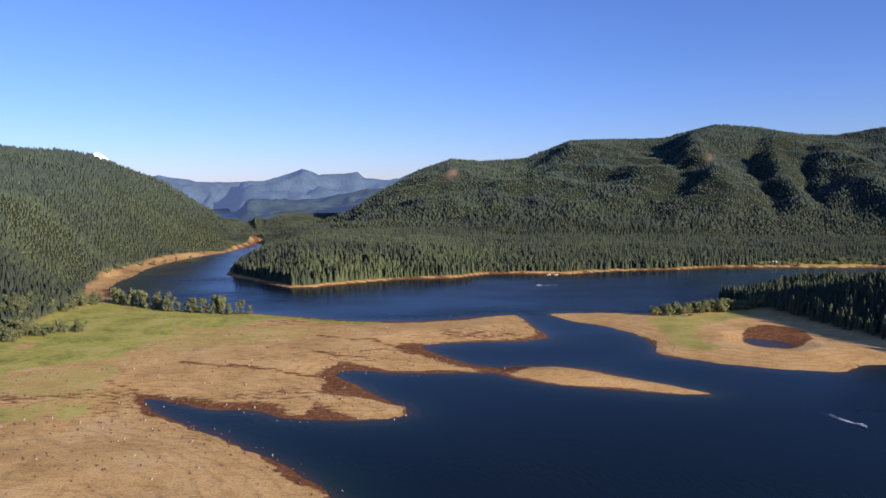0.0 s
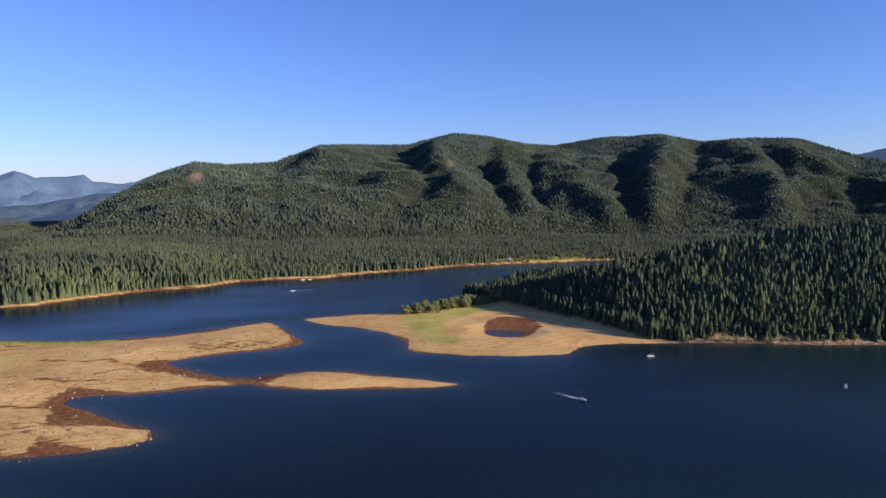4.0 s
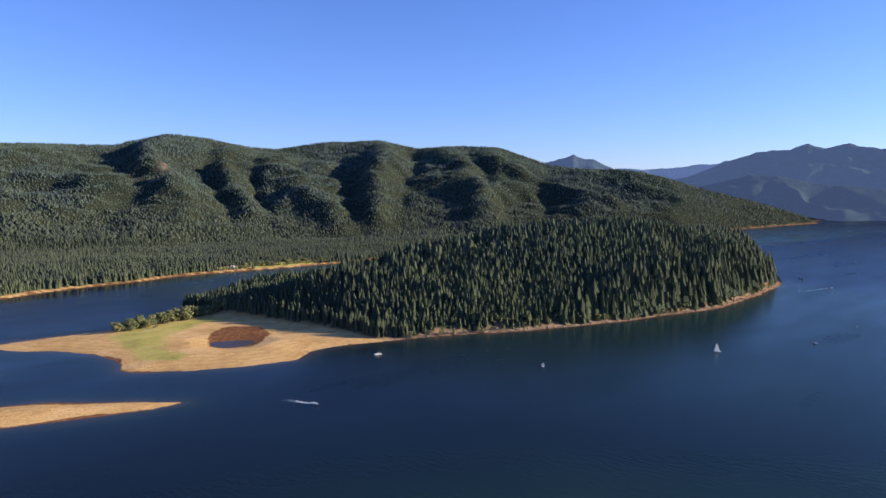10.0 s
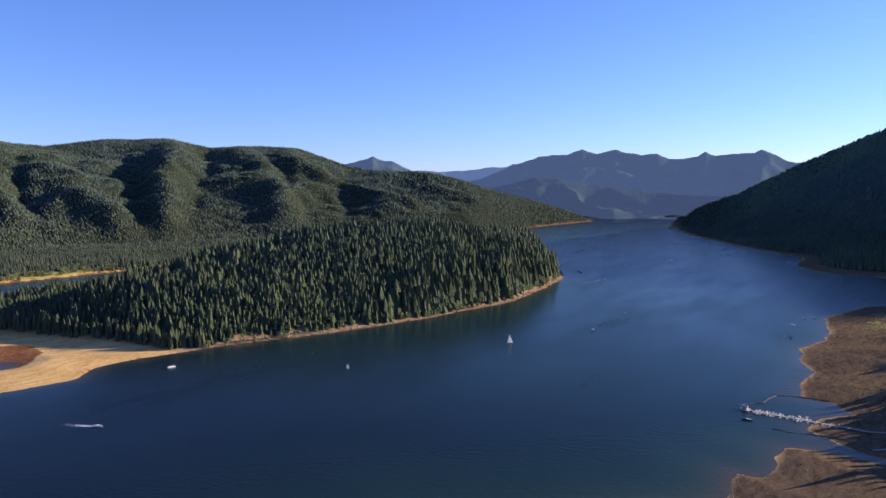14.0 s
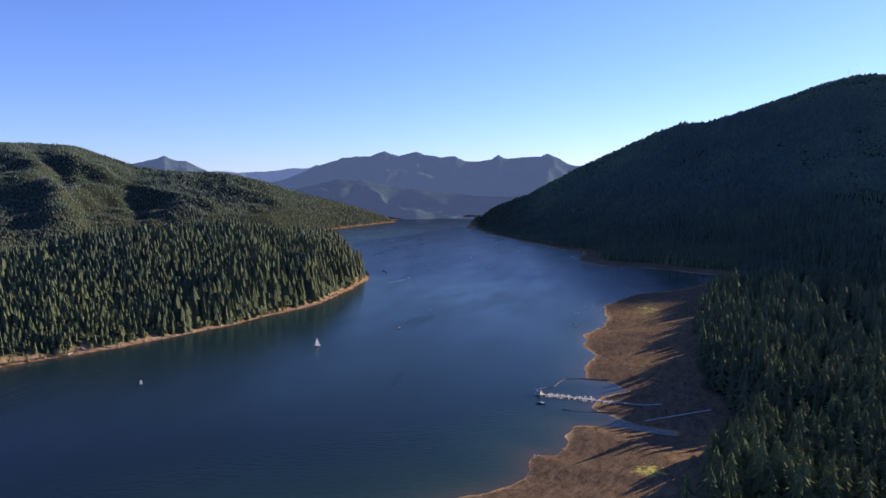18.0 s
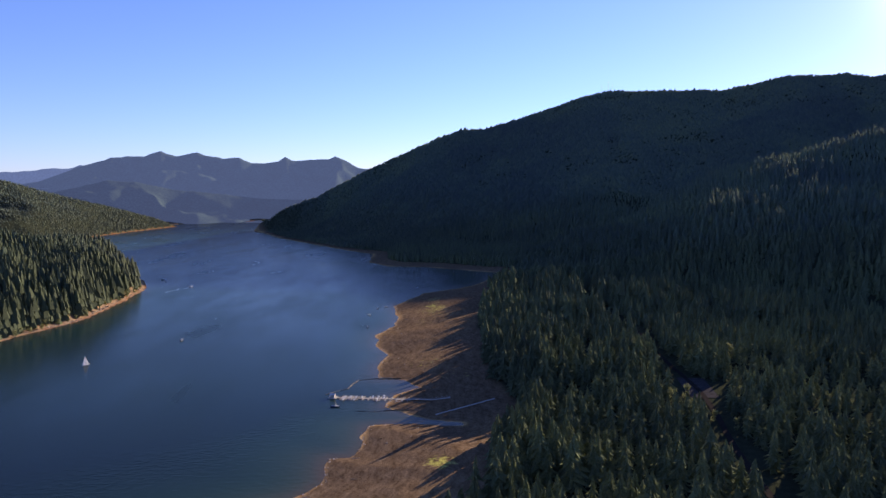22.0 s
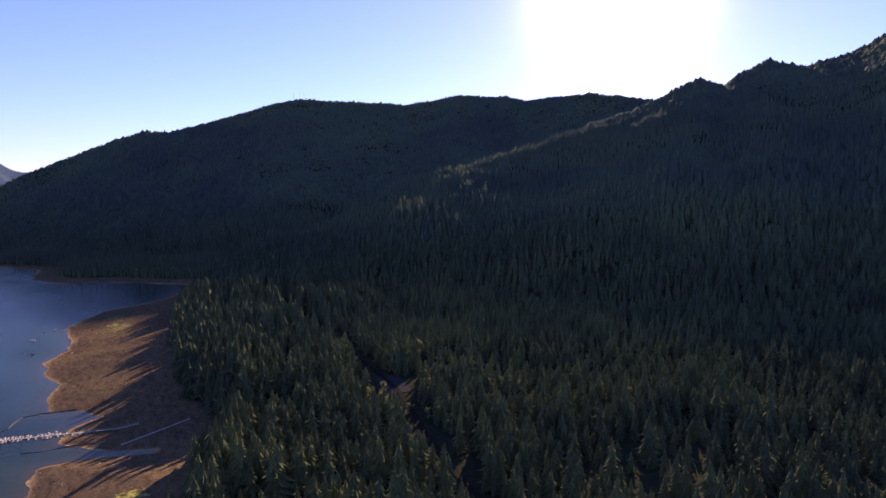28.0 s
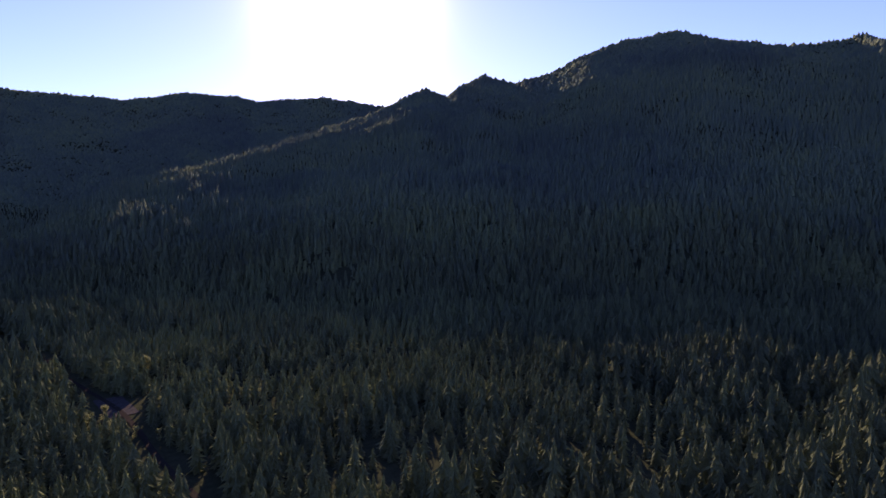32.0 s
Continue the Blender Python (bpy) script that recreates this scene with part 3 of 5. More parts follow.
    rock = np.clip(rock * 1.6 * (0.75 + 1.5 * fbm(x, y, 60, 3, 61)), 0, 1) * (sd["north"] > 0) * forest
    rock = np.maximum(rock, isle_wood * (sd["isle"] > 0) * smooth(12, 6, sd["isle"]) * 0.85 * (1 - forest))
    return h, forest, grass * (1 - floor), rock, np.clip(wet, 0, 1), best, floor


def sheet(name, xs, ys, zs, wrap, material):
    """A grid mesh from arrays of one shape (rows by columns)."""
    rows, cols = xs.shape
    me = bpy.data.meshes.new(name)
    i = np.arange(rows * cols).reshape(rows, cols)
    c = cols if wrap else cols - 1
    a, b2 = i[:-1, :c], np.roll(i, -1, 1)[:-1, :c]
    e, f2 = i[1:, :c], np.roll(i, -1, 1)[1:, :c]
    quads = np.stack([a, b2, f2, e], -1).reshape(-1, 4)
    me.vertices.add(rows * cols)
    me.vertices.foreach_set("co", np.stack([xs, ys, zs], -1).astype(np.float32).ravel())
    me.loops.add(quads.size)
    me.loops.foreach_set("vertex_index", quads.astype(np.int32).ravel())
    me.polygons.add(len(quads))
    me.polygons.foreach_set("loop_start", np.arange(0, quads.size, 4, dtype=np.int32))
    me.polygons.foreach_set("use_smooth", np.ones(len(quads), bool))
    me.update(calc_edges=True)
    me.materials.append(material)
    return new(name, me)


def point_values(me, name, values):
    at = me.attributes.new(name, "FLOAT", "POINT")
    at.data.foreach_set("value", np.asarray(values, np.float32).ravel())


# one ground sheet, finest where the lake and its slopes lie
BEAR = np.radians(np.concatenate([np.arange(-62, 178, 0.42), np.arange(178, 298, 3.0)]))
DIST = np.concatenate([[0.02, 20.0], np.geomspace(45, 330, 22)[:-1], np.geomspace(330, 1260, 205)[:-1], np.geomspace(1260, 3450, 150)[:-1], np.geomspace(3450, 4900, 16)])
bb, dd = np.meshgrid(BEAR, DIST)
gx, gy = dd * np.sin(bb), dd * np.cos(bb)
gz, g_forest, g_grass, g_rock, g_wet, g_sd, g_floor = terrain(gx, gy)
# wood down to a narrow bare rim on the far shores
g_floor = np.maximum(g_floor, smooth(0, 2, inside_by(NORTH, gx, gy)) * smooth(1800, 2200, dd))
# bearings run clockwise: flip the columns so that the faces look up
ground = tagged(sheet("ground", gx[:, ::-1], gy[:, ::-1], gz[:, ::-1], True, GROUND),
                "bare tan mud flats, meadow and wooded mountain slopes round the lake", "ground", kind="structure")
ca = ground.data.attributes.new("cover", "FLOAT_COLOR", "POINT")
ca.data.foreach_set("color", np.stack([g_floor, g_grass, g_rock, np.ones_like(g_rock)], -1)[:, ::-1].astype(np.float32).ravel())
point_values(ground.data, "wet", g_wet[:, ::-1])
g_silt = np.maximum(smooth(-3, 3, inside_by(SOUTH, gx, gy)), smooth(-3, 3, inside_by(NORTH, gx, gy)) * (0.18 + 0.4 * smooth(600, 1300, gx)))
g_silt = np.maximum(g_silt, 0.6 * smooth(-3, 3, inside_by(ISLE, gx, gy)) * smooth(430, 520, gx))
g_silt = np.maximum(g_silt, 0.3 * smooth(-3, 3, inside_by(WEST, gx, gy)) * smooth(840, 900, gy))
g_silt = np.maximum(g_silt, smooth(-3, 3, inside_by(LAKE_END, gx, gy)))
point_values(ground.data, "silt", np.clip(g_silt + fbm(gx, gy, 60, 4, 67) * 0.35 * (g_silt > 0), 0, 1)[:, ::-1])

wb, wd = np.meshgrid(np.radians(np.concatenate([np.arange(-62, 178, 0.9), np.arange(178, 298, 6.0)])), np.geomspace(60, 4900, 170))
wx, wy = wd * np.sin(wb), wd * np.cos(wb)
w_sd = np.maximum.reduce([inside_by(r, wx, wy) for r in (WEST, THIN, ISLE, SOUTH)])
water = tagged(sheet("water", wx[:, ::-1], wy[:, ::-1], np.zeros_like(wx), True, WATER),
               "calm deep blue reservoir water, low in its basin", "lake", kind="structure")
w_south = inside_by(SOUTH, wx, wy)
# silt stirred up off the bare southern beach and round the mud flats
murk = np.maximum(np.exp(np.minimum(w_south, 0) / 55), 0.55 * np.exp(np.minimum(w_sd, 0) / 18)) * (0.75 + 0.9 * fbm(wx, wy, 130, 4, 69))
# greener water over the sunken valley off the island
murk = np.maximum(murk, (0.34 + 0.3 * smooth(700, 1300, wd)) * smooth(250, 600, wx) * smooth(3400, 2200, wd) * (0.8 + 0.8 * fbm(wx, wy, 260, 3, 68)))
point_values(water.data, "murky", np.clip(murk, 0, 1)[:, ::-1])
point_values(water.data, "shallow", np.maximum(np.exp(np.minimum(w_sd, 0) / 4) * 0.6, np.exp(np.minimum(w_south, 0) / 11) * 0.5)[:, ::-1])


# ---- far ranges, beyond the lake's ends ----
# distance haze on these slopes is added as an even bluish emission
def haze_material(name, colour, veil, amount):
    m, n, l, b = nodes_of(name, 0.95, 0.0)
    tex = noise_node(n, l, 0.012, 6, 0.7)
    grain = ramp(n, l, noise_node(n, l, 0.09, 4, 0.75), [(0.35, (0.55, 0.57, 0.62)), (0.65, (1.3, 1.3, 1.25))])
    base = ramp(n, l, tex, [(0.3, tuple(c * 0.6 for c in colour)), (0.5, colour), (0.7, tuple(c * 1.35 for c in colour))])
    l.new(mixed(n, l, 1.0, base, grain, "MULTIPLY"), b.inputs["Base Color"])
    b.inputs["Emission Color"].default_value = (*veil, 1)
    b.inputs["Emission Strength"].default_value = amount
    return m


def far_range(name, rows, foot, crest, material, label, seed, relief=1.0):
    t = np.array(rows)
    b = np.radians(np.arange(t[0, 0], t[-1, 0], 0.12))
    s = np.linspace(0, 1.15, 46)
    bs, ss = np.meshgrid(b, s)
    d = foot + (crest - foot) * ss
    el = np.interp(np.degrees(bs), t[:, 0], t[:, 1])
    top = EYE_Z + crest * np.tan(np.radians(el))
    x, y = d * np.sin(bs), d * np.cos(bs)
    ends = np.clip((np.degrees(bs) - t[0, 0]) / 1.0, 0, 1) * np.clip((t[-1, 0] - np.degrees(bs)) / 1.0, 0, 1)
    rel = np.clip(ss * (1 - ss) * 4, 0, 1)
    fold = 1 - np.abs(fbm(x, y, 340, 3, seed + 2)) * 7
    z = top * np.where(ss < 1, ss ** 1.1, 1 - (ss - 1) * 1.5) + (fold * 75 - 30 + fbm(x, y, 420, 4, seed) * 110 + fbm(x, y, 90, 3, seed + 9) * 30) * rel * relief
    z = z * ends + fbm(x, y, 40, 3, seed + 5) * 10 * smooth(0.55, 0.95, ss) - 4
    return tagged(sheet(name, x[:, ::-1], y[:, ::-1], z[:, ::-1], False, material), label, "mountains", kind="structure")


HAZE_A = haze_material("far_hazed_slopes", (0.05, 0.075, 0.085), (0.20, 0.29, 0.58), 0.25)
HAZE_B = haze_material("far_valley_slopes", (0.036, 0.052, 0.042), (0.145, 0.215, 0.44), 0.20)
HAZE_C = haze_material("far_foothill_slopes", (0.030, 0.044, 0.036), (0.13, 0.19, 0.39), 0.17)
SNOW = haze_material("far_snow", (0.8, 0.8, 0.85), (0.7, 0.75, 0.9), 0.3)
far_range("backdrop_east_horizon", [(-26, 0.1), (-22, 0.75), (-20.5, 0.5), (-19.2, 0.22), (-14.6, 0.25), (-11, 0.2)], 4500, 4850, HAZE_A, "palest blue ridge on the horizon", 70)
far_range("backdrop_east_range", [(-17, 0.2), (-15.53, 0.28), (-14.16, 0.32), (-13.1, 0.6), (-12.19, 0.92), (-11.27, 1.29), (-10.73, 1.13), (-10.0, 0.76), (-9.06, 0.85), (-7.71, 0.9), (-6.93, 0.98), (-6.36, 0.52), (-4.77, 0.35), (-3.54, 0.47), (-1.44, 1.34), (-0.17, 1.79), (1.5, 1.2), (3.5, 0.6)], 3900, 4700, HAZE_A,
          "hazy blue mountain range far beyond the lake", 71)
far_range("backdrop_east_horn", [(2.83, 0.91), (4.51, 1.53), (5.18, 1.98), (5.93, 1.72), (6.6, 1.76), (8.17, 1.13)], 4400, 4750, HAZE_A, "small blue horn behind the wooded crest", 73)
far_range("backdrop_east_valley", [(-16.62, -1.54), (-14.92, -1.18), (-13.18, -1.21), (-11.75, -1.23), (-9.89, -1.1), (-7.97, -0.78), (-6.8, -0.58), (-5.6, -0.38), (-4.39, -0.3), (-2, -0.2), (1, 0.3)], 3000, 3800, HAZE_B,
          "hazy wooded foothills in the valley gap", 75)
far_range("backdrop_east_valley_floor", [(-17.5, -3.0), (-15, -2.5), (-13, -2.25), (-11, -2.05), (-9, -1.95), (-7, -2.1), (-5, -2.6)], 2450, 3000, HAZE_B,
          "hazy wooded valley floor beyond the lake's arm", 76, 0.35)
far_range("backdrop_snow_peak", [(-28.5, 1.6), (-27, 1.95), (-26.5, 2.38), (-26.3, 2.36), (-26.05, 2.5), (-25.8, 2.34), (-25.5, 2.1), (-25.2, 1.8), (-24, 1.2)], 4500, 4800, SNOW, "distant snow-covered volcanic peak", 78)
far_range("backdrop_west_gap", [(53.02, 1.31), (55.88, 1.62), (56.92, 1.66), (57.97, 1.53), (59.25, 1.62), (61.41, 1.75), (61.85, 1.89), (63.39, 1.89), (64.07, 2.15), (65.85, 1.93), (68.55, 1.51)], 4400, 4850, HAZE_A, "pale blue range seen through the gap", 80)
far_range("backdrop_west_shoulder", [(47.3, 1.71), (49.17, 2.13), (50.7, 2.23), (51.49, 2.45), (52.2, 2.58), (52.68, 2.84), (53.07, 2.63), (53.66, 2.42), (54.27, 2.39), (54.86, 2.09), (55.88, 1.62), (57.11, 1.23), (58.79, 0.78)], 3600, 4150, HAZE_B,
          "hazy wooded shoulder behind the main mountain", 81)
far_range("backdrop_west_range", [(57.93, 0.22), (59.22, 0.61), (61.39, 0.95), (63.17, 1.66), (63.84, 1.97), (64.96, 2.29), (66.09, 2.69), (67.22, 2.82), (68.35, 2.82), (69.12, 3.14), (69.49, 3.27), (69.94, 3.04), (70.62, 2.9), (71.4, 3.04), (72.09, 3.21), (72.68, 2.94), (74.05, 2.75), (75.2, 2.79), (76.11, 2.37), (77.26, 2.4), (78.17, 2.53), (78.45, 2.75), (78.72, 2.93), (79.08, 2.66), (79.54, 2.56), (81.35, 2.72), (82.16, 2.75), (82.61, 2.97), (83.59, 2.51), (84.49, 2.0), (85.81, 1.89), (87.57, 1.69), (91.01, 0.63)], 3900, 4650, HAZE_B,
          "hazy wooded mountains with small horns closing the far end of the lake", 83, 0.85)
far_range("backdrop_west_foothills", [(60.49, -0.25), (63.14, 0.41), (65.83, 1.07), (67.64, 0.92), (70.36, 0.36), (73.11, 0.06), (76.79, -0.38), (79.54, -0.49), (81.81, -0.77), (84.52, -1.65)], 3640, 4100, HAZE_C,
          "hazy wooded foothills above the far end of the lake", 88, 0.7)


# ---- conifers ----
def conifer_parts(tiers, points, base=0.14, width=0.17, seed=0, inner=0.52):
    """Whorls of drooping boughs, height 1: each whorl is a star of so many tips round the stem."""
    r = np.random.RandomState(seed)
    v, f = [], []
    for k in range(tiers):
        u = k / tiers
        lo = base + (1 - base) * u * 0.97
        hi = min(1.0, lo + (1 - base) / tiers * (1.5 if tiers > 8 else 1.9 if tiers > 2 else 1.6))
        # full below, slightly rounded in the middle, narrow at the leader
        rad = width * (1 - u) ** 0.78 * r.uniform(0.86, 1.1) + 0.010
        v.append((r.uniform(-.012, .012), r.uniform(-.012, .012), hi))
        a = len(v) - 1
        star = points > 5
        m = points * 2 if star else points
        for q in range(m):
            tip = not star or q % 2 == 0
            ang = 2 * math.pi * (q + r.uniform(-.35, .35) + k * 0.37) / m
            rr = rad * (r.uniform(0.62, 1.32) if tip else inner * r.uniform(0.7, 1.3))
            v.append((rr * math.cos(ang), rr * math.sin(ang), lo + ((-0.045 if tip else 0.025) + r.uniform(-.03, .03)) * min(1, 8 / tiers)))
        for q in range(m):
            f.append((a, a + 1 + q, a + 1 + (q + 1) % m))
    return np.array(v), np.array(f)


def raw_mesh(name, verts, tris, tone, material, soft=False):
    me = bpy.data.meshes.new(name)
    me.vertices.add(len(verts))
    me.vertices.foreach_set("co", verts.astype(np.float32).ravel())
    me.loops.add(tris.size)
    me.loops.foreach_set("vertex_index", tris.astype(np.int32).ravel())
    me.polygons.add(len(tris))
    me.polygons.foreach_set("loop_start", np.arange(0, tris.size, 3, dtype=np.int32))
    me.polygons.foreach_set("use_smooth", np.full(len(tris), soft))
    me.update(calc_edges=True)
    me.materials.append(material)
    point_values(me, "tone", tone)
    return me


def scatter(seed, spacing, d0, d1, b0=-62, b1=178):
    """Jittered places in a ring sector of the plan that carry forest: x, y, z."""
    r = np.random.RandomState(seed)
    n = int(d1 / spacing)
    i, j = np.meshgrid(np.arange(-n, n + 1), np.arange(-n, n + 1))
    x = (i + 0.5 * (j % 2) + r.uniform(-.42, .42, i.shape)).ravel() * spacing
    y = (j + r.uniform(-.42, .42, i.shape)).ravel() * spacing
    d, b = np.hypot(x, y), np.degrees(np.arctan2(x, y))
    b = np.where(b < -150, b + 360, b)
    k = (d > d0) & (d <= d1) & (b > b0) & (b < b1)
    k0 = k
    x, y = x[k], y[k]
    z, forest, grass, rock, wet, best, floor = terrain(x, y)
    k = (forest > 0.5) & (z > 1.0) & (r.uniform(0, 1, x.shape) > 0.012 + 0.75 * rock + 0.72 * smooth(0.07, 0.13, -fbm(x, y, 34, 3, 97)) * (y < -40) * (x > 60) * (d[k0] < 1150))
    x, y, z = x[k], y[k], z[k]
    # the slopes that fall away behind the crests stay bare
    d = np.hypot(x, y)
    out = terrain(x * (d + 70) / d, y * (d + 70) / d)[0]
    k = (out > z - 26) | (d < 880) | (out < 4)
    return x[k], y[k], z[k]


def only(places, west):
    """Keeps the places on the hill behind the meadow, or all the others."""
    x, y, z = places
    k = (x < -395) == west
    return x[k], y[k], z[k]


def tree_sizes(x, y, r):
    stand = fbm(x, y, 170, 3, 91)
    height = TREE * (1.0 + 0.9 * stand + 0.7 * fbm(x, y, 48, 2, 93)) * r.uniform(0.55, 1.22, x.shape)
    # lower wood where the spit meets the island
    height = height * np.where(y > 480, 0.60 + 0.06 * smooth(340, 560, x + np.where(x < 250, 999, 0)) * (y < 1100), 1)
    # stands of old dark firs with plain borders among the paler young growth
    old = np.tanh(9 * fbm(x, y, 260, 4, 95)) + 0.5 * np.tanh(8 * fbm(x, y, 75, 3, 96))
    bear, far = np.degrees(np.arctan2(x, y)), np.hypot(x, y)
    for b0, d0, wb_, wd_ in ((13.5, 2350, 2.2, 330), (22.5, 2980, 2.0, 160), (31.5, 2750, 1.6, 260)):
        old = old + 1.1 * np.exp(-((bear - b0) / wb_) ** 2 - ((far - d0) / wd_) ** 2)
    tone = np.clip(0.46 - 0.26 * old + r.normal(0, 0.13, x.shape), 0, 1)
    height = height * (1 + 0.16 * old)
    # needles painted darker for shade on island hill and main mountain's western half
    tone = tone * (1 - 0.62 * smooth(150, 800, x) * (y > 1100))
    tone = np.where((x > 330) & (y > 380) & (y < 1040), tone * 0.6, tone)
    # young stands on the hill behind the meadow
    height = height * (1 - 0.36 * smooth(-300, -420, x))
    # younger trees at the wood's edge above the beach
    height = np.where((x > 250) & (x < 1100) & (y > -75) & (y < 60), np.minimum(height, 24.5), height)
    # second growth on the bench between beach and mountain
    height = height * np.where((x > 100) & (y < 80), (1 - 0.27 * smooth(1250, 1000, np.hypot(x, y)) * smooth(-70, -130, y)) * (1 + 0.9 * fbm(x, y, 30, 2, 94)) * r.uniform(0.88, 1.22, x.shape), 1)
    # shorter, denser stands on the high slopes
    height = height * np.interp(np.hypot(x, y), *GROWTH)
    return height, tone


def forest(name, label, places, template, seed, broad=1.0):
    x, y, z = places
    r = np.random.RandomState(seed)
    height, tone = tree_sizes(x, y, r)
    wide = height * broad * r.uniform(0.8, 1.25, x.shape) * np.where(x < -395, 1.15, 1)
    ang = r.uniform(0, 6.283, x.shape)
    tv, tf = template
    c, s = np.cos(ang)[:, None], np.sin(ang)[:, None]
    vx = (tv[None, :, 0] * c - tv[None, :, 1] * s) * wide[:, None] + x[:, None]
    vy = (tv[None, :, 0] * s + tv[None, :, 1] * c) * wide[:, None] + y[:, None]
    vz = tv[None, :, 2] * height[:, None] + z[:, None] - 0.4
    verts = np.stack([vx, vy, vz], -1).reshape(-1, 3)
    tris = (tf[None] + (np.arange(len(x)) * len(tv))[:, None, None]).reshape(-1, 3)
    ob = new(name, raw_mesh(name, verts, tris, np.repeat(tone, len(tv)), CONIFER, len(tf) < 12))
    # share of the haze-blue needle colour, growing with ground height
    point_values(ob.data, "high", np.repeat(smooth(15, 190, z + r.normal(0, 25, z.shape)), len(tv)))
    return tagged(ob, label, "forest", kind="stuff")


near_x, near_y, near_z = scatter(1, 6.9, 200, 620)
order = np.argsort(np.hypot(near_x, near_y) + np.where((near_x > 150) & (near_y < 0), 0, 5000))
single, rest = order[:300], order[300:]
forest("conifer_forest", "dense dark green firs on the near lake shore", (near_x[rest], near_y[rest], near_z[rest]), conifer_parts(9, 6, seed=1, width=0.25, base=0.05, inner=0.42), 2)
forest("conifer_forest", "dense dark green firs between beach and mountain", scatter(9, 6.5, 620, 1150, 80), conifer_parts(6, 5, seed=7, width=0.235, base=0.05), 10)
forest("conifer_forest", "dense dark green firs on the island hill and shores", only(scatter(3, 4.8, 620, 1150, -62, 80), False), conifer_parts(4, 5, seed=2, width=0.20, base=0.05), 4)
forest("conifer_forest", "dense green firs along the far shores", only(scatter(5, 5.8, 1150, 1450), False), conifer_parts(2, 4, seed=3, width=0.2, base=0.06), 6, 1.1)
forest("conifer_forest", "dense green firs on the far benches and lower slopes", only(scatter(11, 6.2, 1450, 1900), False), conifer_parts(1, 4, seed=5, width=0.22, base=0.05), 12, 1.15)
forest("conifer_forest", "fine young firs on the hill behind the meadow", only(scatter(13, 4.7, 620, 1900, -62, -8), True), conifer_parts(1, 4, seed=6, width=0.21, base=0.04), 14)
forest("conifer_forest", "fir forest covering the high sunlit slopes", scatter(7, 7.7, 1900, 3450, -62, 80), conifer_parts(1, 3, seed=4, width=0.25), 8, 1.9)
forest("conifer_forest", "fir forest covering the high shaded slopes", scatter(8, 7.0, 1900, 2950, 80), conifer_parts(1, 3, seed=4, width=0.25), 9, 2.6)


# ---- building blocks ----
def part(name, bm, material, parent, label=""):
    me = bpy.data.meshes.new(name)
    bm.to_mesh(me)
    bm.free()
    me.materials.append(material)
    ob = new(name, me)
    ob.parent = parent
    if label:
        tagged(ob, label)
    return ob


def thing(name, x, y, z, turn=0.0, label="", category="", group=""):
    ob = new(name)
    ob.empty_display_size = 0.5
    ob.matrix_basis = pose(x, y, z, 0, 0, turn)
    return tagged(ob, label, category, group)


def box(bm, x, y, z, sx, sy, sz, bevel=0.0, turn=None):
    m = Matrix.Translation((x, y, z)) @ (turn if turn else Matrix.Identity(4)) @ Matrix.Diagonal((sx, sy, sz, 1))
    r = bmesh.ops.create_cube(bm, size=1, matrix=m)
    if bevel:
        edges = list({e for v in r["verts"] for e in v.link_edges})
        bmesh.ops.bevel(bm, geom=edges, offset=bevel, segments=1, affect="EDGES")
    return bm


def rod(bm, a, b, r0, r1=None, n=6):
    a, b = Vector(a), Vector(b)
    m = Matrix.Translation((a + b) / 2) @ (b - a).to_track_quat("Z", "Y").to_matrix().to_4x4()
    bmesh.ops.create_cone(bm, cap_ends=True, segments=n, radius1=r0, radius2=r0 if r1 is None else r1, depth=(b - a).length, matrix=m)
    return bm


def loft(bm, rings):
    """Skin between rings of equally many points, closed at both ends."""
    vs = [[bm.verts.new(p) for p in ring] for ring in rings]
    n = len(vs[0])
    for a, b in zip(vs, vs[1:]):
        for k in range(n):
            bm.faces.new((a[k], a[(k + 1) % n], b[(k + 1) % n], b[k]))
    bm.faces.new(vs[0][::-1])
    bm.faces.new(vs[-1])
    bmesh.ops.recalc_face_normals(bm, faces=bm.faces)
    return bm


def height_at(x, y):
    return float(terrain(np.array([float(x)]), np.array([float(y)]))[0][0])


def heights_at(pts):
    a = np.array(pts, float)
    return terrain(a[:, 0], a[:, 1])[0]


GEL = plain("white_gelcoat", (0.78, 0.78, 0.76), 0.3, 0, 0.08, 1.5, 0.5)
NAVY = plain("dark_blue_paint", (0.03, 0.05, 0.11), 0.35, 0, 0.2, 2)
GREY = plain("grey_vinyl", (0.25, 0.25, 0.26), 0.6, 0, 0.2, 4)
CANVAS = plain("dark_canvas", (0.05, 0.06, 0.09), 0.85, 0, 0.3, 3)
SAIL = plain("white_sailcloth", (0.82, 0.82, 0.80), 0.7, 0, 0.06, 2)
ALU = plain("aluminium", (0.62, 0.63, 0.64), 0.35, 0.9, 0.15, 3)
TINT = plain("dark_window", (0.02, 0.025, 0.03), 0.08, 0, 0.1, 3, 0.5)
DECK = plain("pale_cockpit_floor", (0.58, 0.57, 0.54), 0.6, 0, 0.15, 3)
DOCKWOOD = plain("weathered_planks", (0.40, 0.37, 0.32), 0.85, 0, 0.3, 1.2)
LOGWOOD = plain("wet_log", (0.13, 0.09, 0.06), 0.8, 0, 0.35, 1.0)
SCRAPS = plain("bleached_shore_scraps", (0.62, 0.58, 0.52), 0.85, 0, 0.25, 1.5)
DRIFT = plain("bleached_driftwood", (0.38, 0.32, 0.25), 0.85, 0, 0.3, 1.5)
STUMP = plain("old_stump_wood", (0.15, 0.095, 0.06), 0.9, 0, 0.4, 2.5)
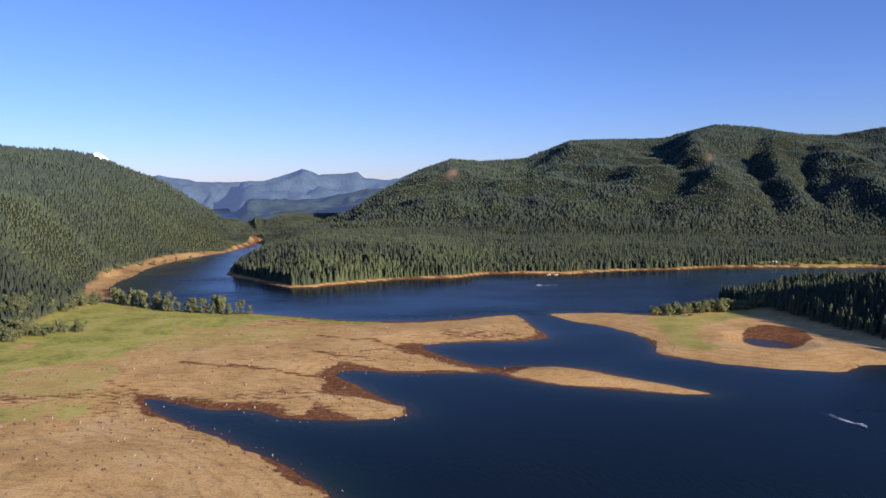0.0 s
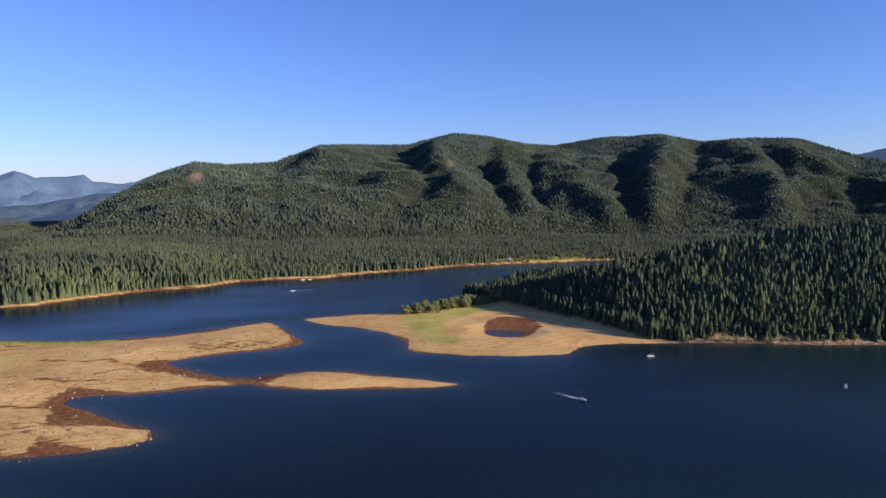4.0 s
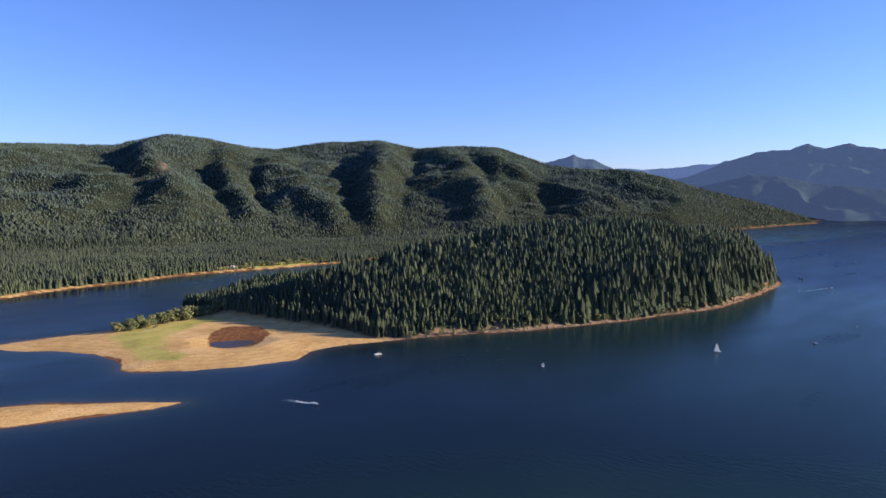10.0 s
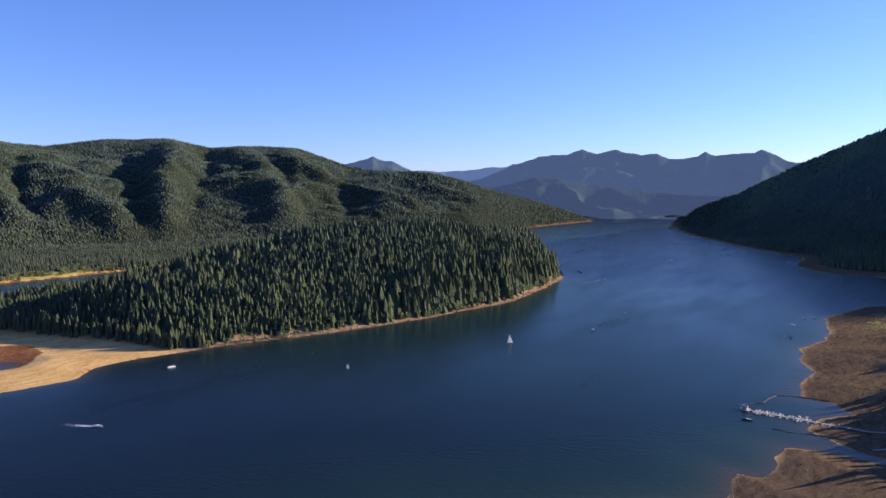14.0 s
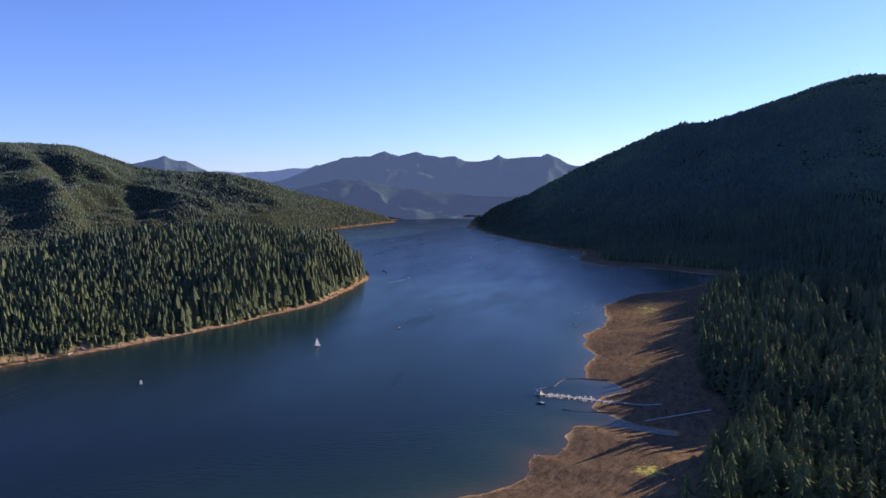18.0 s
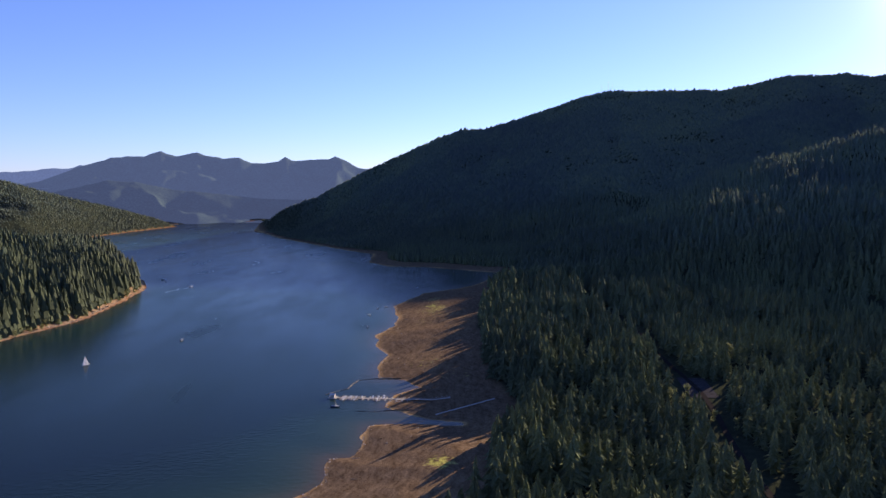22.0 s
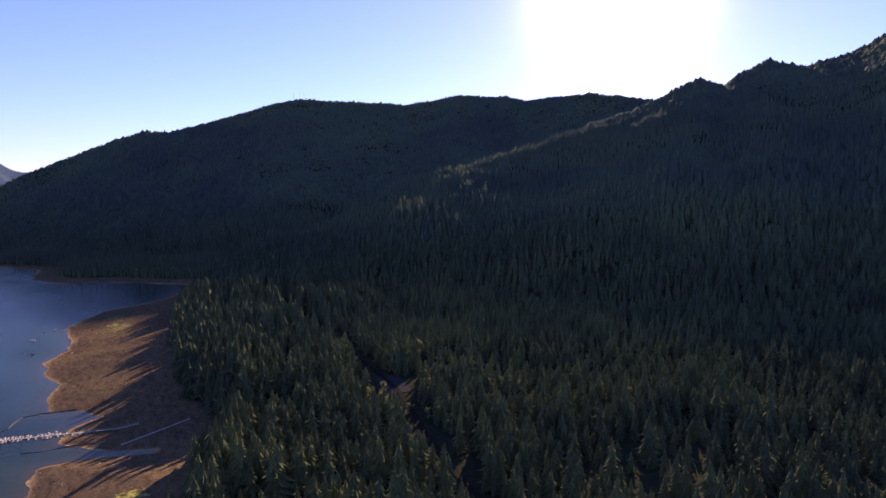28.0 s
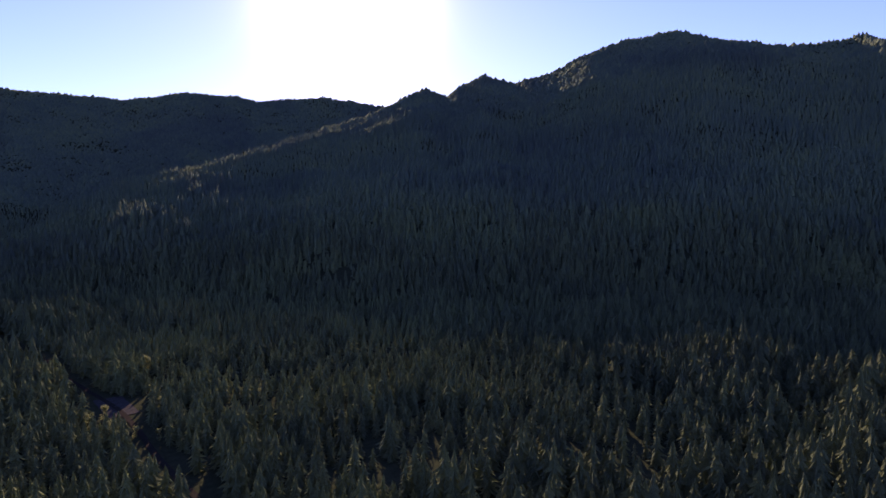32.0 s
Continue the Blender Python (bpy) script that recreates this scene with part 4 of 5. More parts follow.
STONE = plain("shore_stone", (0.33, 0.24, 0.18), 0.9, 0, 0.35, 1.2)
CONCRETE = plain("pale_concrete", (0.42, 0.40, 0.37), 0.85, 0, 0.25, 0.8)
ASPHALT = plain("asphalt", (0.034, 0.030, 0.027), 1.0, 0, 0.25, 0.5, 0.0)
PAVING = plain("worn_pale_paving", (0.060, 0.057, 0.058), 1.0, 0, 0.35, 0.4, 0.0)
FOAM = plain("white_foam", (0.75, 0.78, 0.80), 0.7, 0, 0.25, 0.8)
ROOF = plain("metal_roof", (0.55, 0.56, 0.57), 0.45, 0.3, 0.15, 1)
STEEL = plain("galvanised_steel", (0.4, 0.41, 0.42), 0.45, 0.8, 0.2, 2)


# ---- single conifers, nearest the camera ----
def conifer_models():
    out = []
    for k in range(4):
        tv, tf = conifer_parts(18, 9, base=0.05, width=0.235, seed=20 + k, inner=0.4)
        bm = bmesh.new()
        rod(bm, (0, 0, -0.03), (0, 0, 0.55), 0.014, 0.006, 7)
        trunk = bpy.data.meshes.new("trunk")
        bm.to_mesh(trunk)
        bm.free()
        trunk.materials.append(BARK)
        for q in range(3):
            out.append((trunk, raw_mesh("crown", tv, tf, np.full(len(tv), 0.25 + 0.22 * q), CONIFER)))
    return out


MODELS = conifer_models()
r_tree = np.random.RandomState(12)
sx_, sy_, sz_ = near_x[single], near_y[single], near_z[single]
s_height, s_tone = tree_sizes(sx_, sy_, r_tree)
for x, y, z, hgt, tone in zip(sx_, sy_, sz_, s_height, s_tone):
    trunk, crown = MODELS[r_tree.randint(4) * 3 + int(np.clip(tone * 3, 0, 2))]
    root = thing("fir_tree", x, y, z, r_tree.uniform(0, 360), "tall dark green fir standing in the lakeside forest", "tree", "firs near the shore")
    for nm, me in (("trunk", trunk), ("crown", crown)):
        ob = new(nm, me)
        ob.parent = root
        wide = hgt * (1 if nm == "trunk" else r_tree.uniform(0.85, 1.2))
        ob.scale = (wide, wide, hgt)


# ---- broadleaf trees and shrubs ----
def broadleaf_model(seed, lobes, clumps, tone):
    """Height 1: a forked trunk and lobes of many small leaf sprays."""
    r = np.random.RandomState(seed)
    bm = bmesh.new()
    rod(bm, (0, 0, -0.03), (0.01, 0, 0.4), 0.035, 0.022, 7)
    rod(bm, (0.01, 0, 0.33), (0.14, 0.05, 0.7), 0.02, 0.008, 5)
    rod(bm, (0.01, 0, 0.36), (-0.12, -0.06, 0.75), 0.02, 0.008, 5)
    trunk = bpy.data.meshes.new("trunk")
    bm.to_mesh(trunk)
    bm.free()
    trunk.materials.append(BARK)
    v, f = [], []
    for k in range(lobes):
        c = np.array([r.normal(0, 0.13), r.normal(0, 0.13), r.uniform(0.14, 0.85)])
        size = r.uniform(0.13, 0.22) * (1.1 - 0.4 * c[2])
        for q in range(clumps):
            d = r.normal(0, 1, 3)
            d /= np.linalg.norm(d)
            p = c + d * size * r.uniform(0.6, 1.08)
            p[2] = max(p[2], 0.03)
            n = d + r.normal(0, 0.5, 3)
            n /= np.linalg.norm(n)
            u = np.cross(n, (0.3, 0.2, 1.0))
            u /= np.linalg.norm(u) + 1e-6
            w = np.cross(n, u)
            s = r.uniform(0.025, 0.055)
            i = len(v)
            v += [p + u * s, p + w * s * 0.8 + n * 0.01, p - u * s * 1.1, p - w * s - n * 0.01]
            f += [(i, i + 1, i + 2), (i, i + 2, i + 3)]
    return trunk, raw_mesh("crown", np.array(v), np.array(f), np.full(len(v), tone), LEAVES)


BROAD = [broadleaf_model(40 + k, 9 + k % 3, 46, 0.2 + 0.11 * k) for k in range(6)]
r_b = np.random.RandomState(5)


def broadleaf(x, y, hgt, wide, label, group, models=(0, 6), name="broadleaf_tree", cat="tree"):
    trunk, crown = BROAD[r_b.randint(*models)]
    root = thing(name, x, y, height_at(x, y) - 0.1, r_b.uniform(0, 360), label, cat, group)
    for nm, me in (("trunk", trunk), ("crown", crown)):
        ob = new(nm, me)
        ob.parent = root
        ob.scale = (hgt * wide, hgt * wide, hgt)


def row_of(points, count, spread, low, high, wide, label, group, models=(0, 6), name="broadleaf_tree", cat="tree"):
    pts = [Vector((*p, 0)) for p in points]
    total = sum((b - a).length for a, b in zip(pts, pts[1:]))
    for k in range(count):
        s = total * (k + r_b.uniform(0.1, 0.9)) / count
        for a, b in zip(pts, pts[1:]):
            if s <= (b - a).length or b is pts[-1]:
                p = a.lerp(b, min(1, s / (b - a).length))
                break
            s -= (b - a).length
        broadleaf(p.x + r_b.normal(0, spread), p.y + r_b.normal(0, spread), r_b.uniform(low, high), r_b.uniform(*wide), label, group, models, name, cat)


row_of([(-415, 872), (-393, 862), (-360, 842), (-321, 822), (-293, 810), (-267, 803), (-246, 800), (-225, 797)], 44, 3.0, 10, 25, (0.6, 0.9),
       "rounded olive green broadleaf tree between meadow and water", "trees along the meadow shore", (1, 5))
row_of([(-412, 640), (-417, 673), (-400, 676), (-386, 698), (-372, 703)], 26, 7, 8, 15, (0.8, 1.2),
       "grey-green rounded shrub at the meadow's edge", "meadow shrubs", (0, 4), "shrub", "shrub")
row_of([(-420, 680), (-440, 720), (-465, 743), (-478, 785), (-462, 800), (-445, 830), (-452, 886)], 60, 9, 9, 18, (0.8, 1.2),
       "dull green shrub at the meadow's edge below the forest", "meadow shrubs", (0, 4), "shrub", "shrub")
row_of([(238, 775), (262, 782), (299, 792), (332, 800), (365, 808), (385, 800)], 84, 6, 9, 16, (0.9, 1.4),
       "bright green broadleaf shrub on the sandy spit", "spit shrubs", (2, 6), "shrub", "shrub")
row_of([(600, 1236), (650, 1240), (720, 1238), (800, 1234)], 56, 9, 6, 11, (1.0, 1.6),
       "pale green broadleaf shrub on the far shore", "far shore shrubs", (3, 6), "shrub", "shrub")
row_of([(1100, 452), (970, 434), (833, 421), (700, 448), (560, 496), (440, 546)], 64, 2.5, 5, 11, (0.8, 1.2),
       "light green shrub at the foot of the island forest", "island shore shrubs", (2, 6), "shrub", "shrub")
row_of([(-500, 1400), (-545, 1330), (-560, 1220), (-545, 1110)], 10, 6, 7, 12, (0.9, 1.3),
       "olive broadleaf tree at the beach below the forest", "beach trees", (2, 6))
for x, y, hgt in ((540, -237, 17), (441, -157, 12), (708, -56, 16), (622, -56, 15), (437, -198, 13), (222, -293, 13), (295, -639, 15), (405, -170, 8),
                  (412, -158, 9), (392, -178, 8), (420, -160, 9), (428, -166, 8), (455, -172, 10)):
    broadleaf(x, y, hgt, 0.8, "pale yellow-green broadleaf tree among the firs", "broadleaf trees in the firs", (3, 5))


# ---- stumps, driftwood and stones ----
def stump_mesh(seed):
    r = random.Random(seed)
    bm = bmesh.new()
    rings = []
    for z, rad in ((-0.2, 0.62), (0.1, 0.46), (0.45, 0.36), (0.85, 0.33)):
        rings.append([(rad * r.uniform(0.75, 1.25) * math.cos(a), rad * r.uniform(0.75, 1.25) * math.sin(a), z + (r.uniform(-.12, .12) if z > 0.8 else 0))
                      for a in [k * math.tau / 8 for k in range(8)]])
    loft(bm, rings)
    for k in range(4):
        a = k * math.tau / 4 + r.uniform(-.4, .4)
        rod(bm, (0.3 * math.cos(a), 0.3 * math.sin(a), 0.12), (r.uniform(.8, 1.2) * math.cos(a), r.uniform(.8, 1.2) * math.sin(a), -0.12), 0.13, 0.05, 5)
    me = bpy.data.meshes.new("stump")
    bm.to_mesh(me)
    bm.free()
    return me


def stone_mesh(seed):
    r = random.Random(seed)
    bm = bmesh.new()
    bmesh.ops.create_icosphere(bm, subdivisions=1, radius=1)
    for v in bm.verts:
        v.co *= r.uniform(0.7, 1.15)
        v.co.z *= 0.65
    me = bpy.data.meshes.new("stone")
    bm.to_mesh(me)
    bm.free()
    me.materials.append(STONE)
    return me


STUMPS = []
for k in range(6):
    me = stump_mesh(k)
    me.materials.append(STUMP if k % 2 else DRIFT)
    STUMPS.append(me)
STONES = [stone_mesh(60 + k) for k in range(4)]

r_s = np.random.RandomState(77)
cand = np.stack([r_s.uniform(-330, 100, 1900), r_s.uniform(300, 720, 1900)], 1)
c_h, c_f, c_g, c_r, c_w, c_sd, c_fl = terrain(cand[:, 0], cand[:, 1])
c_west = inside_by(WEST, cand[:, 0], cand[:, 1])
near_line = np.exp(-np.maximum(c_west, 0) / 40)
keep = (c_west > -9) & (c_f < 0.3) & (c_g < 0.6) & (r_s.uniform(0, 1, len(cand)) < 0.25 + 0.6 * near_line + 0.25 * (cand[:, 1] < 480))
cand, c_h = cand[keep], c_h[keep]
for k, ((x, y), z) in enumerate(zip(cand[:300], c_h[:300])):
    me = STUMPS[r_s.randint(6)]
    ob = new("tree_stump", me)
    s = r_s.uniform(0.6, 1.3)
    ob.matrix_basis = pose(x, y, max(z, -0.35), 0, 0, r_s.uniform(0, 360)) @ Matrix.Diagonal((s, s, s * r_s.uniform(0.7, 1.3), 1))
    pale = me.materials[0] == DRIFT
    tagged(ob, "pale old tree stump standing on the drained mud flat" if pale else "dark weathered tree stump standing on the drained mud flat",
           "stump", "stumps on the mud flat")


def scattered_stuff(name, label, category, models, pts, zs, low, high, seed, material):
    """Many small pieces joined as one."""
    r = np.random.RandomState(seed)
    vs, fs, base = [], [], 0
    raw = []
    for me in models:
        v = np.array([q.co[:] for q in me.vertices])
        me.calc_loop_triangles()
        raw.append((v, np.array([t.vertices[:] for t in me.loop_triangles])))
    for (x, y), z in zip(pts, zs):
        v, f = raw[r.randint(len(raw))]
        a, s = r.uniform(0, 6.28), r.uniform(low, high)
        c, n = math.cos(a) * s, math.sin(a) * s
        vs.append(np.stack([v[:, 0] * c - v[:, 1] * n + x, v[:, 0] * n + v[:, 1] * c + y, v[:, 2] * s + z], 1))
        fs.append(f + base)
        base += len(v)
    verts, tris = np.concatenate(vs), np.concatenate(fs)
    return tagged(new(name, raw_mesh(name, verts, tris, np.full(len(verts), 0.5), material)), label, category, kind="stuff")


scattered_stuff("small_stumps", "small dark stumps and roots dotted over the mud flats", "stumps", STUMPS, cand[300:], np.maximum(c_h[300:], -0.3), 0.5, 1.1, 9, STUMP)


def along(points, count, inward, seed):
    """Places along a line of the plan, set off to its left by up to so many metres."""
    r = np.random.RandomState(seed)
    p = np.array(points, float)
    seg = np.hypot(*np.diff(p, axis=0).T)
    cum = np.concatenate([[0], np.cumsum(seg)])
    out = []
    for s in np.sort(r.uniform(0, cum[-1], count)):
        k = min(int(np.searchsorted(cum, s)) - 1, len(seg) - 1)
        k = max(k, 0)
        e = (p[k + 1] - p[k]) / seg[k]
        q = p[k] + e * (s - cum[k])
        d = r.uniform(*inward)
        out.append((q[0] - e[1] * d, q[1] + e[0] * d, math.degrees(math.atan2(e[1], e[0]))))
    return out


ISLE_FRONT = [(417, 548), (471, 533), (514, 512), (558, 488), (612, 468), (664, 451), (688, 443), (752, 434), (833, 413), (970, 427), (1117, 447)]


def log_mesh(seed, length, rad):
    r = random.Random(seed)
    bm = bmesh.new()
    rings = []
    for k in range(6):
        s = k / 5
        cx, cz = r.uniform(-.1, .1), r.uniform(-.04, .04)
        q = rad * (1 - 0.45 * s)
        rings.append([(length * (s - 0.5), cx + q * math.cos(a), rad * 0.7 + cz + q * math.sin(a)) for a in [j * math.tau / 7 for j in range(7)]])
    loft(bm, rings)
    rod(bm, (-0.1 * length, 0, rad), (0.05 * length, 0.5, rad + 0.5), rad * 0.3, rad * 0.1, 5)
    me = bpy.data.meshes.new("driftwood_log")
    bm.to_mesh(me)
    bm.free()
    me.materials.append(DRIFT)
    return me


LOGS = [log_mesh(k, 6 + 2 * k, 0.28 + 0.05 * k) for k in range(4)]
places = along(ISLE_FRONT, 60, (1.5, 7), 3) + along([(322, 83), (352, 57), (388, 59), (405, 40), (445, 30), (480, 30), (554, 40), (640, 37), (728, 54), (831, 35)], 26, (-30, 0), 4)
for (x, y, a), z in zip(places, heights_at([q[:2] for q in places])):
    if z < 0.12:
        continue
    ob = new("driftwood_log", LOGS[r_s.randint(4)])
    ob.matrix_basis = pose(x, y, max(z, 0) - 0.05, 0, 0, a + r_s.normal(0, 35)) @ Matrix.Diagonal((0.5,) * 3 + (1,) if y < 150 else (1,) * 4)
    tagged(ob, "bleached driftwood log lying on the bare shore", "log", "driftwood on the shores")
places = along(ISLE_FRONT, 110, (0.5, 6), 6)
for (x, y, a), z in zip(places, heights_at([q[:2] for q in places])):
    ob = new("shore_boulder", STONES[r_s.randint(4)])
    s = r_s.uniform(0.5, 1.7) * (1.5 if x > 850 else 1)
    ob.matrix_basis = pose(x, y, max(z, -0.2) + 0.1 * s, 0, 0, r_s.uniform(0, 360)) @ Matrix.Diagonal((s, s, s, 1))
    tagged(ob, "reddish brown boulder on the island's bare shore", "rock", "boulders on the island shore")
places = along(ISLE_FRONT, 500, (0.2, 6), 8)
scattered_stuff("shore_rubble", "reddish brown stones strewn along the island's bare shore", "rubble", STONES, [q[:2] for q in places],
                np.maximum(heights_at([q[:2] for q in places]), -0.1), 0.2, 0.7, 10, STONE)


SOUTH_LINE = [(322, 83), (336, 66), (352, 57), (388, 59), (405, 40), (441, 40), (446, 24), (481, 30), (520, 17), (554, 40), (596, 44), (640, 37), (674, 50), (728, 54),
              (777, 39), (831, 35), (913, 46)]
places = along(SOUTH_LINE, 1700, (-6, 4), 14)
zs_line = heights_at([q[:2] for q in places])
sel = [k for k in range(len(places)) if -0.05 < zs_line[k] < 0.3]
scattered_stuff("drift_line", "pale driftwood scraps and pebbles along the water's edge", "driftwood", STONES + LOGS[:1], [places[k][:2] for k in sel],
                np.maximum(zs_line[sel], 0), 0.12, 0.36, 15, SCRAPS)
places = along([(410, -30), (450, -30), (560, -30), (700, -20), (830, -10), (900, 5)], 260, (-10, 70), 16)
zs_line = heights_at([q[:2] for q in places])
sel = [k for k in range(len(places)) if zs_line[k] > 0.3]
scattered_stuff("beach_debris", "dark stones, roots and bark scraps strewn over the bare beach", "debris", STUMPS[:3] + STONES[:2], [places[k][:2] for k in sel],
                zs_line[sel], 0.25, 0.8, 17, STUMP)


# ---- boats ----
def hull_mesh(length, beam, depth):
    bm = bmesh.new()
    rings = []
    for s in (0.0, 0.12, 0.35, 0.6, 0.8, 0.92, 1.0):
        w = beam / 2 * (0.9 if s < 0.1 else 1.0 if s < 0.65 else max(0.04, 1 - ((s - 0.65) / 0.35) ** 1.8))
        top = depth * (0.62 + 0.38 * s ** 2)
        keel = -0.28 * depth * (1 - max(0, s - 0.75) * 3)
        x = length * (s - 0.5)
        rings.append([(x, -w, top), (x, -w * 0.86, 0.05), (x, 0, keel), (x, w * 0.86, 0.05), (x, w, top)])
    return loft(bm, rings)


def motorboat(x, y, turn, label, cabin=False, colour=None, group="", length=6.4, z=0.0):
    root = thing("motorboat", x, y, z, turn, label, "boat", group)
    part("hull", hull_mesh(length, length * 0.36, length * 0.17), colour or GEL, root)
    bm = bmesh.new()
    box(bm, -0.1 * length, 0, 0.125 * length, 0.55 * length, 0.27 * length, 0.03, 0.01)
    part("deck", bm, DECK, root, "pale grey cockpit floor")
    bm = bmesh.new()
    for s in (-1, 1):
        box(bm, 0.13 * length, s * 0.075 * length, 0.20 * length, 0.03, 0.13 * length, 0.1 * length, 0, Matrix.Rotation(0.5, 4, "Y"))
    part("windshield", bm, TINT, root, "raked dark windshield")
    for s in (-1, 1):
        bm = bmesh.new()
        box(bm, -0.02 * length, s * 0.08 * length, 0.16 * length, 0.09 * length, 0.09 * length, 0.05 * length, 0.03)
        box(bm, -0.06 * length, s * 0.08 * length, 0.20 * length, 0.025 * length, 0.09 * length, 0.09 * length, 0.02)
        part("seat", bm, GEL, root)
    bm = bmesh.new()
    box(bm, -0.53 * length, 0, 0.13 * length, 0.07 * length, 0.08 * length, 0.11 * length, 0.04)
    rod(bm, (-0.53 * length, 0, 0.1 * length), (-0.53 * length, 0, -0.06 * length), 0.08, 0.06)
    motor = part("outboard_motor", bm, CANVAS, root, "black outboard motor")
    bm = bmesh.new()
    box(bm, -0.53 * length, 0, 0.19 * length, 0.075 * length, 0.085 * length, 0.02 * length, 0.02)
    part("motor_cover", bm, GREY, motor)
    if cabin:
        bm = bmesh.new()
        box(bm, 0.02 * length, 0, 0.36 * length, 0.36 * length, 0.30 * length, 0.03, 0.012)
        part("roof", bm, GEL, root)
        for sx in (-0.14, 0.17):
            for s in (-1, 1):
                bm = bmesh.new()
                rod(bm, (sx * length, s * 0.13 * length, 0.12 * length), (sx * length, s * 0.13 * length, 0.36 * length), 0.03)
                part("roof_post", bm, ALU, root)
    return root


def pontoon_boat(x, y, turn, label, group="", z=0.0):
    root = thing("pontoon_boat", x, y, z, turn, label, "boat", group)
    for s in (-1, 1):
        bm = bmesh.new()
        rod(bm, (-3.4, s * 0.9, 0.1), (2.9, s * 0.9, 0.1), 0.32, 0.32, 10)
        rod(bm, (2.9, s * 0.9, 0.1), (3.7, s * 0.9, 0.25), 0.32, 0.05, 10)
        part("pontoon", bm, ALU, root, "aluminium pontoon tube")
    bm = bmesh.new()
    box(bm, 0, 0, 0.47, 6.9, 2.5, 0.1, 0.02)
    part("deck", bm, GREY, root)
    for s in (-1, 1):
        bm = bmesh.new()
        box(bm, 0, s * 1.2, 0.85, 6.2, 0.05, 0.6, 0.01)
        part("side_panel", bm, GEL, root)
    for sx in (-2.4, 1.6):
        bm = bmesh.new()
        box(bm, sx, 0.6, 0.75, 1.4, 0.8, 0.45, 0.08)
        part("seat", bm, GEL, root)
    bm = bmesh.new()
    rings = [[(x0, -1.2, zz), (x0, 0, zz + 0.14), (x0, 1.2, zz), (x0, 0, zz + 0.08)] for x0, zz in ((-2.8, 2.3), (-1.4, 2.4), (0.3, 2.3))]
    loft(bm, rings)
    part("canopy", bm, CANVAS, root, "dark canvas canopy")
    for sx in (-2.4, 0.0):
        for s in (-1, 1):
            bm = bmesh.new()
            rod(bm, (sx, s * 1.15, 0.5), (sx, s * 1.15, 2.34), 0.025)
            part("canopy_post", bm, ALU, root)
    return root


def sailboat(x, y, turn, label, z=0.0):
    root = thing("sailboat", x, y, z, turn, label, "boat")
    part("hull", hull_mesh(6.6, 2.2, 1.15), GEL, root)
    bm = bmesh.new()
    box(bm, 0.5, 0, 0.95, 2.0, 1.1, 0.35, 0.08)
    part("cabin", bm, GEL, root)
    bm = bmesh.new()
    rod(bm, (0.6, 0, 0.6), (0.6, 0, 8.6), 0.07, 0.05, 8)
    part("mast", bm, ALU, root)
    bm = bmesh.new()
    rod(bm, (0.6, 0, 1.55), (-2.4, 0.5, 1.5), 0.05, 0.04, 6)
    part("boom", bm, ALU, root)
    for name, foot, tack, head in (("mainsail", Vector((-2.35, 0.5, 1.6)), Vector((0.5, 0, 1.6)), Vector((0.5, 0, 8.4))),
                                   ("jib", Vector((0.55, 0.35, 1.4)), Vector((3.1, 0, 1.0)), Vector((0.65, 0, 7.4)))):
        bm = bmesh.new()
        rings = []
        for k in range(9):
            s = k / 8 * 0.985
            a, b = foot.lerp(head, s), tack.lerp(head, s)
            row = []
            for q in range(5):
                p = a.lerp(b, q / 4)
                p.y += 0.35 * math.sin(math.pi * q / 4) * (1 - s)
                row.append(p)
            rings.append([(p.x, p.y + 0.012, p.z) for p in row] + [(p.x, p.y - 0.012, p.z) for p in row[::-1]])
        loft(bm, rings)
        cloth = part(name, bm, SAIL, root)
        for s in (0.25, 0.5, 0.75):
            a, b = foot.lerp(head, s), tack.lerp(head, s)
            bm = bmesh.new()
            rod(bm, a + Vector((0, 0.03, 0)), a.lerp(b, 0.4) + Vector((0, 0.3 * (1 - s), 0)), 0.02, None, 4)
            part("batten", bm, GREY, cloth)
    bm = bmesh.new()
    box(bm, -3.35, 0, 0.3, 0.1, 0.05, 1.2, 0.01)
    part("rudder", bm, NAVY, root)
    return root


def wake(x, y, turn, length, spread, label, seed, amount):
    """Flecks of foam behind a boat, lying on the water."""
    r = np.random.RandomState(seed)
    v, f = [], []
    c, s = math.cos(math.radians(turn)), math.sin(math.radians(turn))
    for k in range(amount):
        u = r.uniform(0, 1) ** 1.6
        side = r.choice((-1, 0, 1), p=(0.3, 0.4, 0.3))
        px, py = -3 - u * length, side * (0.5 + u * spread) + r.normal(0, 0.25 + 0.3 * u)
        n, rad = 6, r.uniform(0.25, 0.7) * (1.2 - 0.8 * u)
        i = len(v)
        for q in range(n):
            a = q * math.tau / n
            lx, ly = px + rad * 2.2 * math.cos(a) * r.uniform(.6, 1.2), py + rad * 0.5 * math.sin(a) * r.uniform(.6, 1.2)
            v.append((x + lx * c - ly * s, y + lx * s + ly * c, 0.03 + 0.004 * (k % 5)))
        f += [(i, i + q, i + q + 1) for q in range(1, n - 1)]
    return tagged(new("wake", raw_mesh("wake", np.array(v), np.array(f), np.full(len(v), 0.5), FOAM)), label, "wake", kind="stuff")


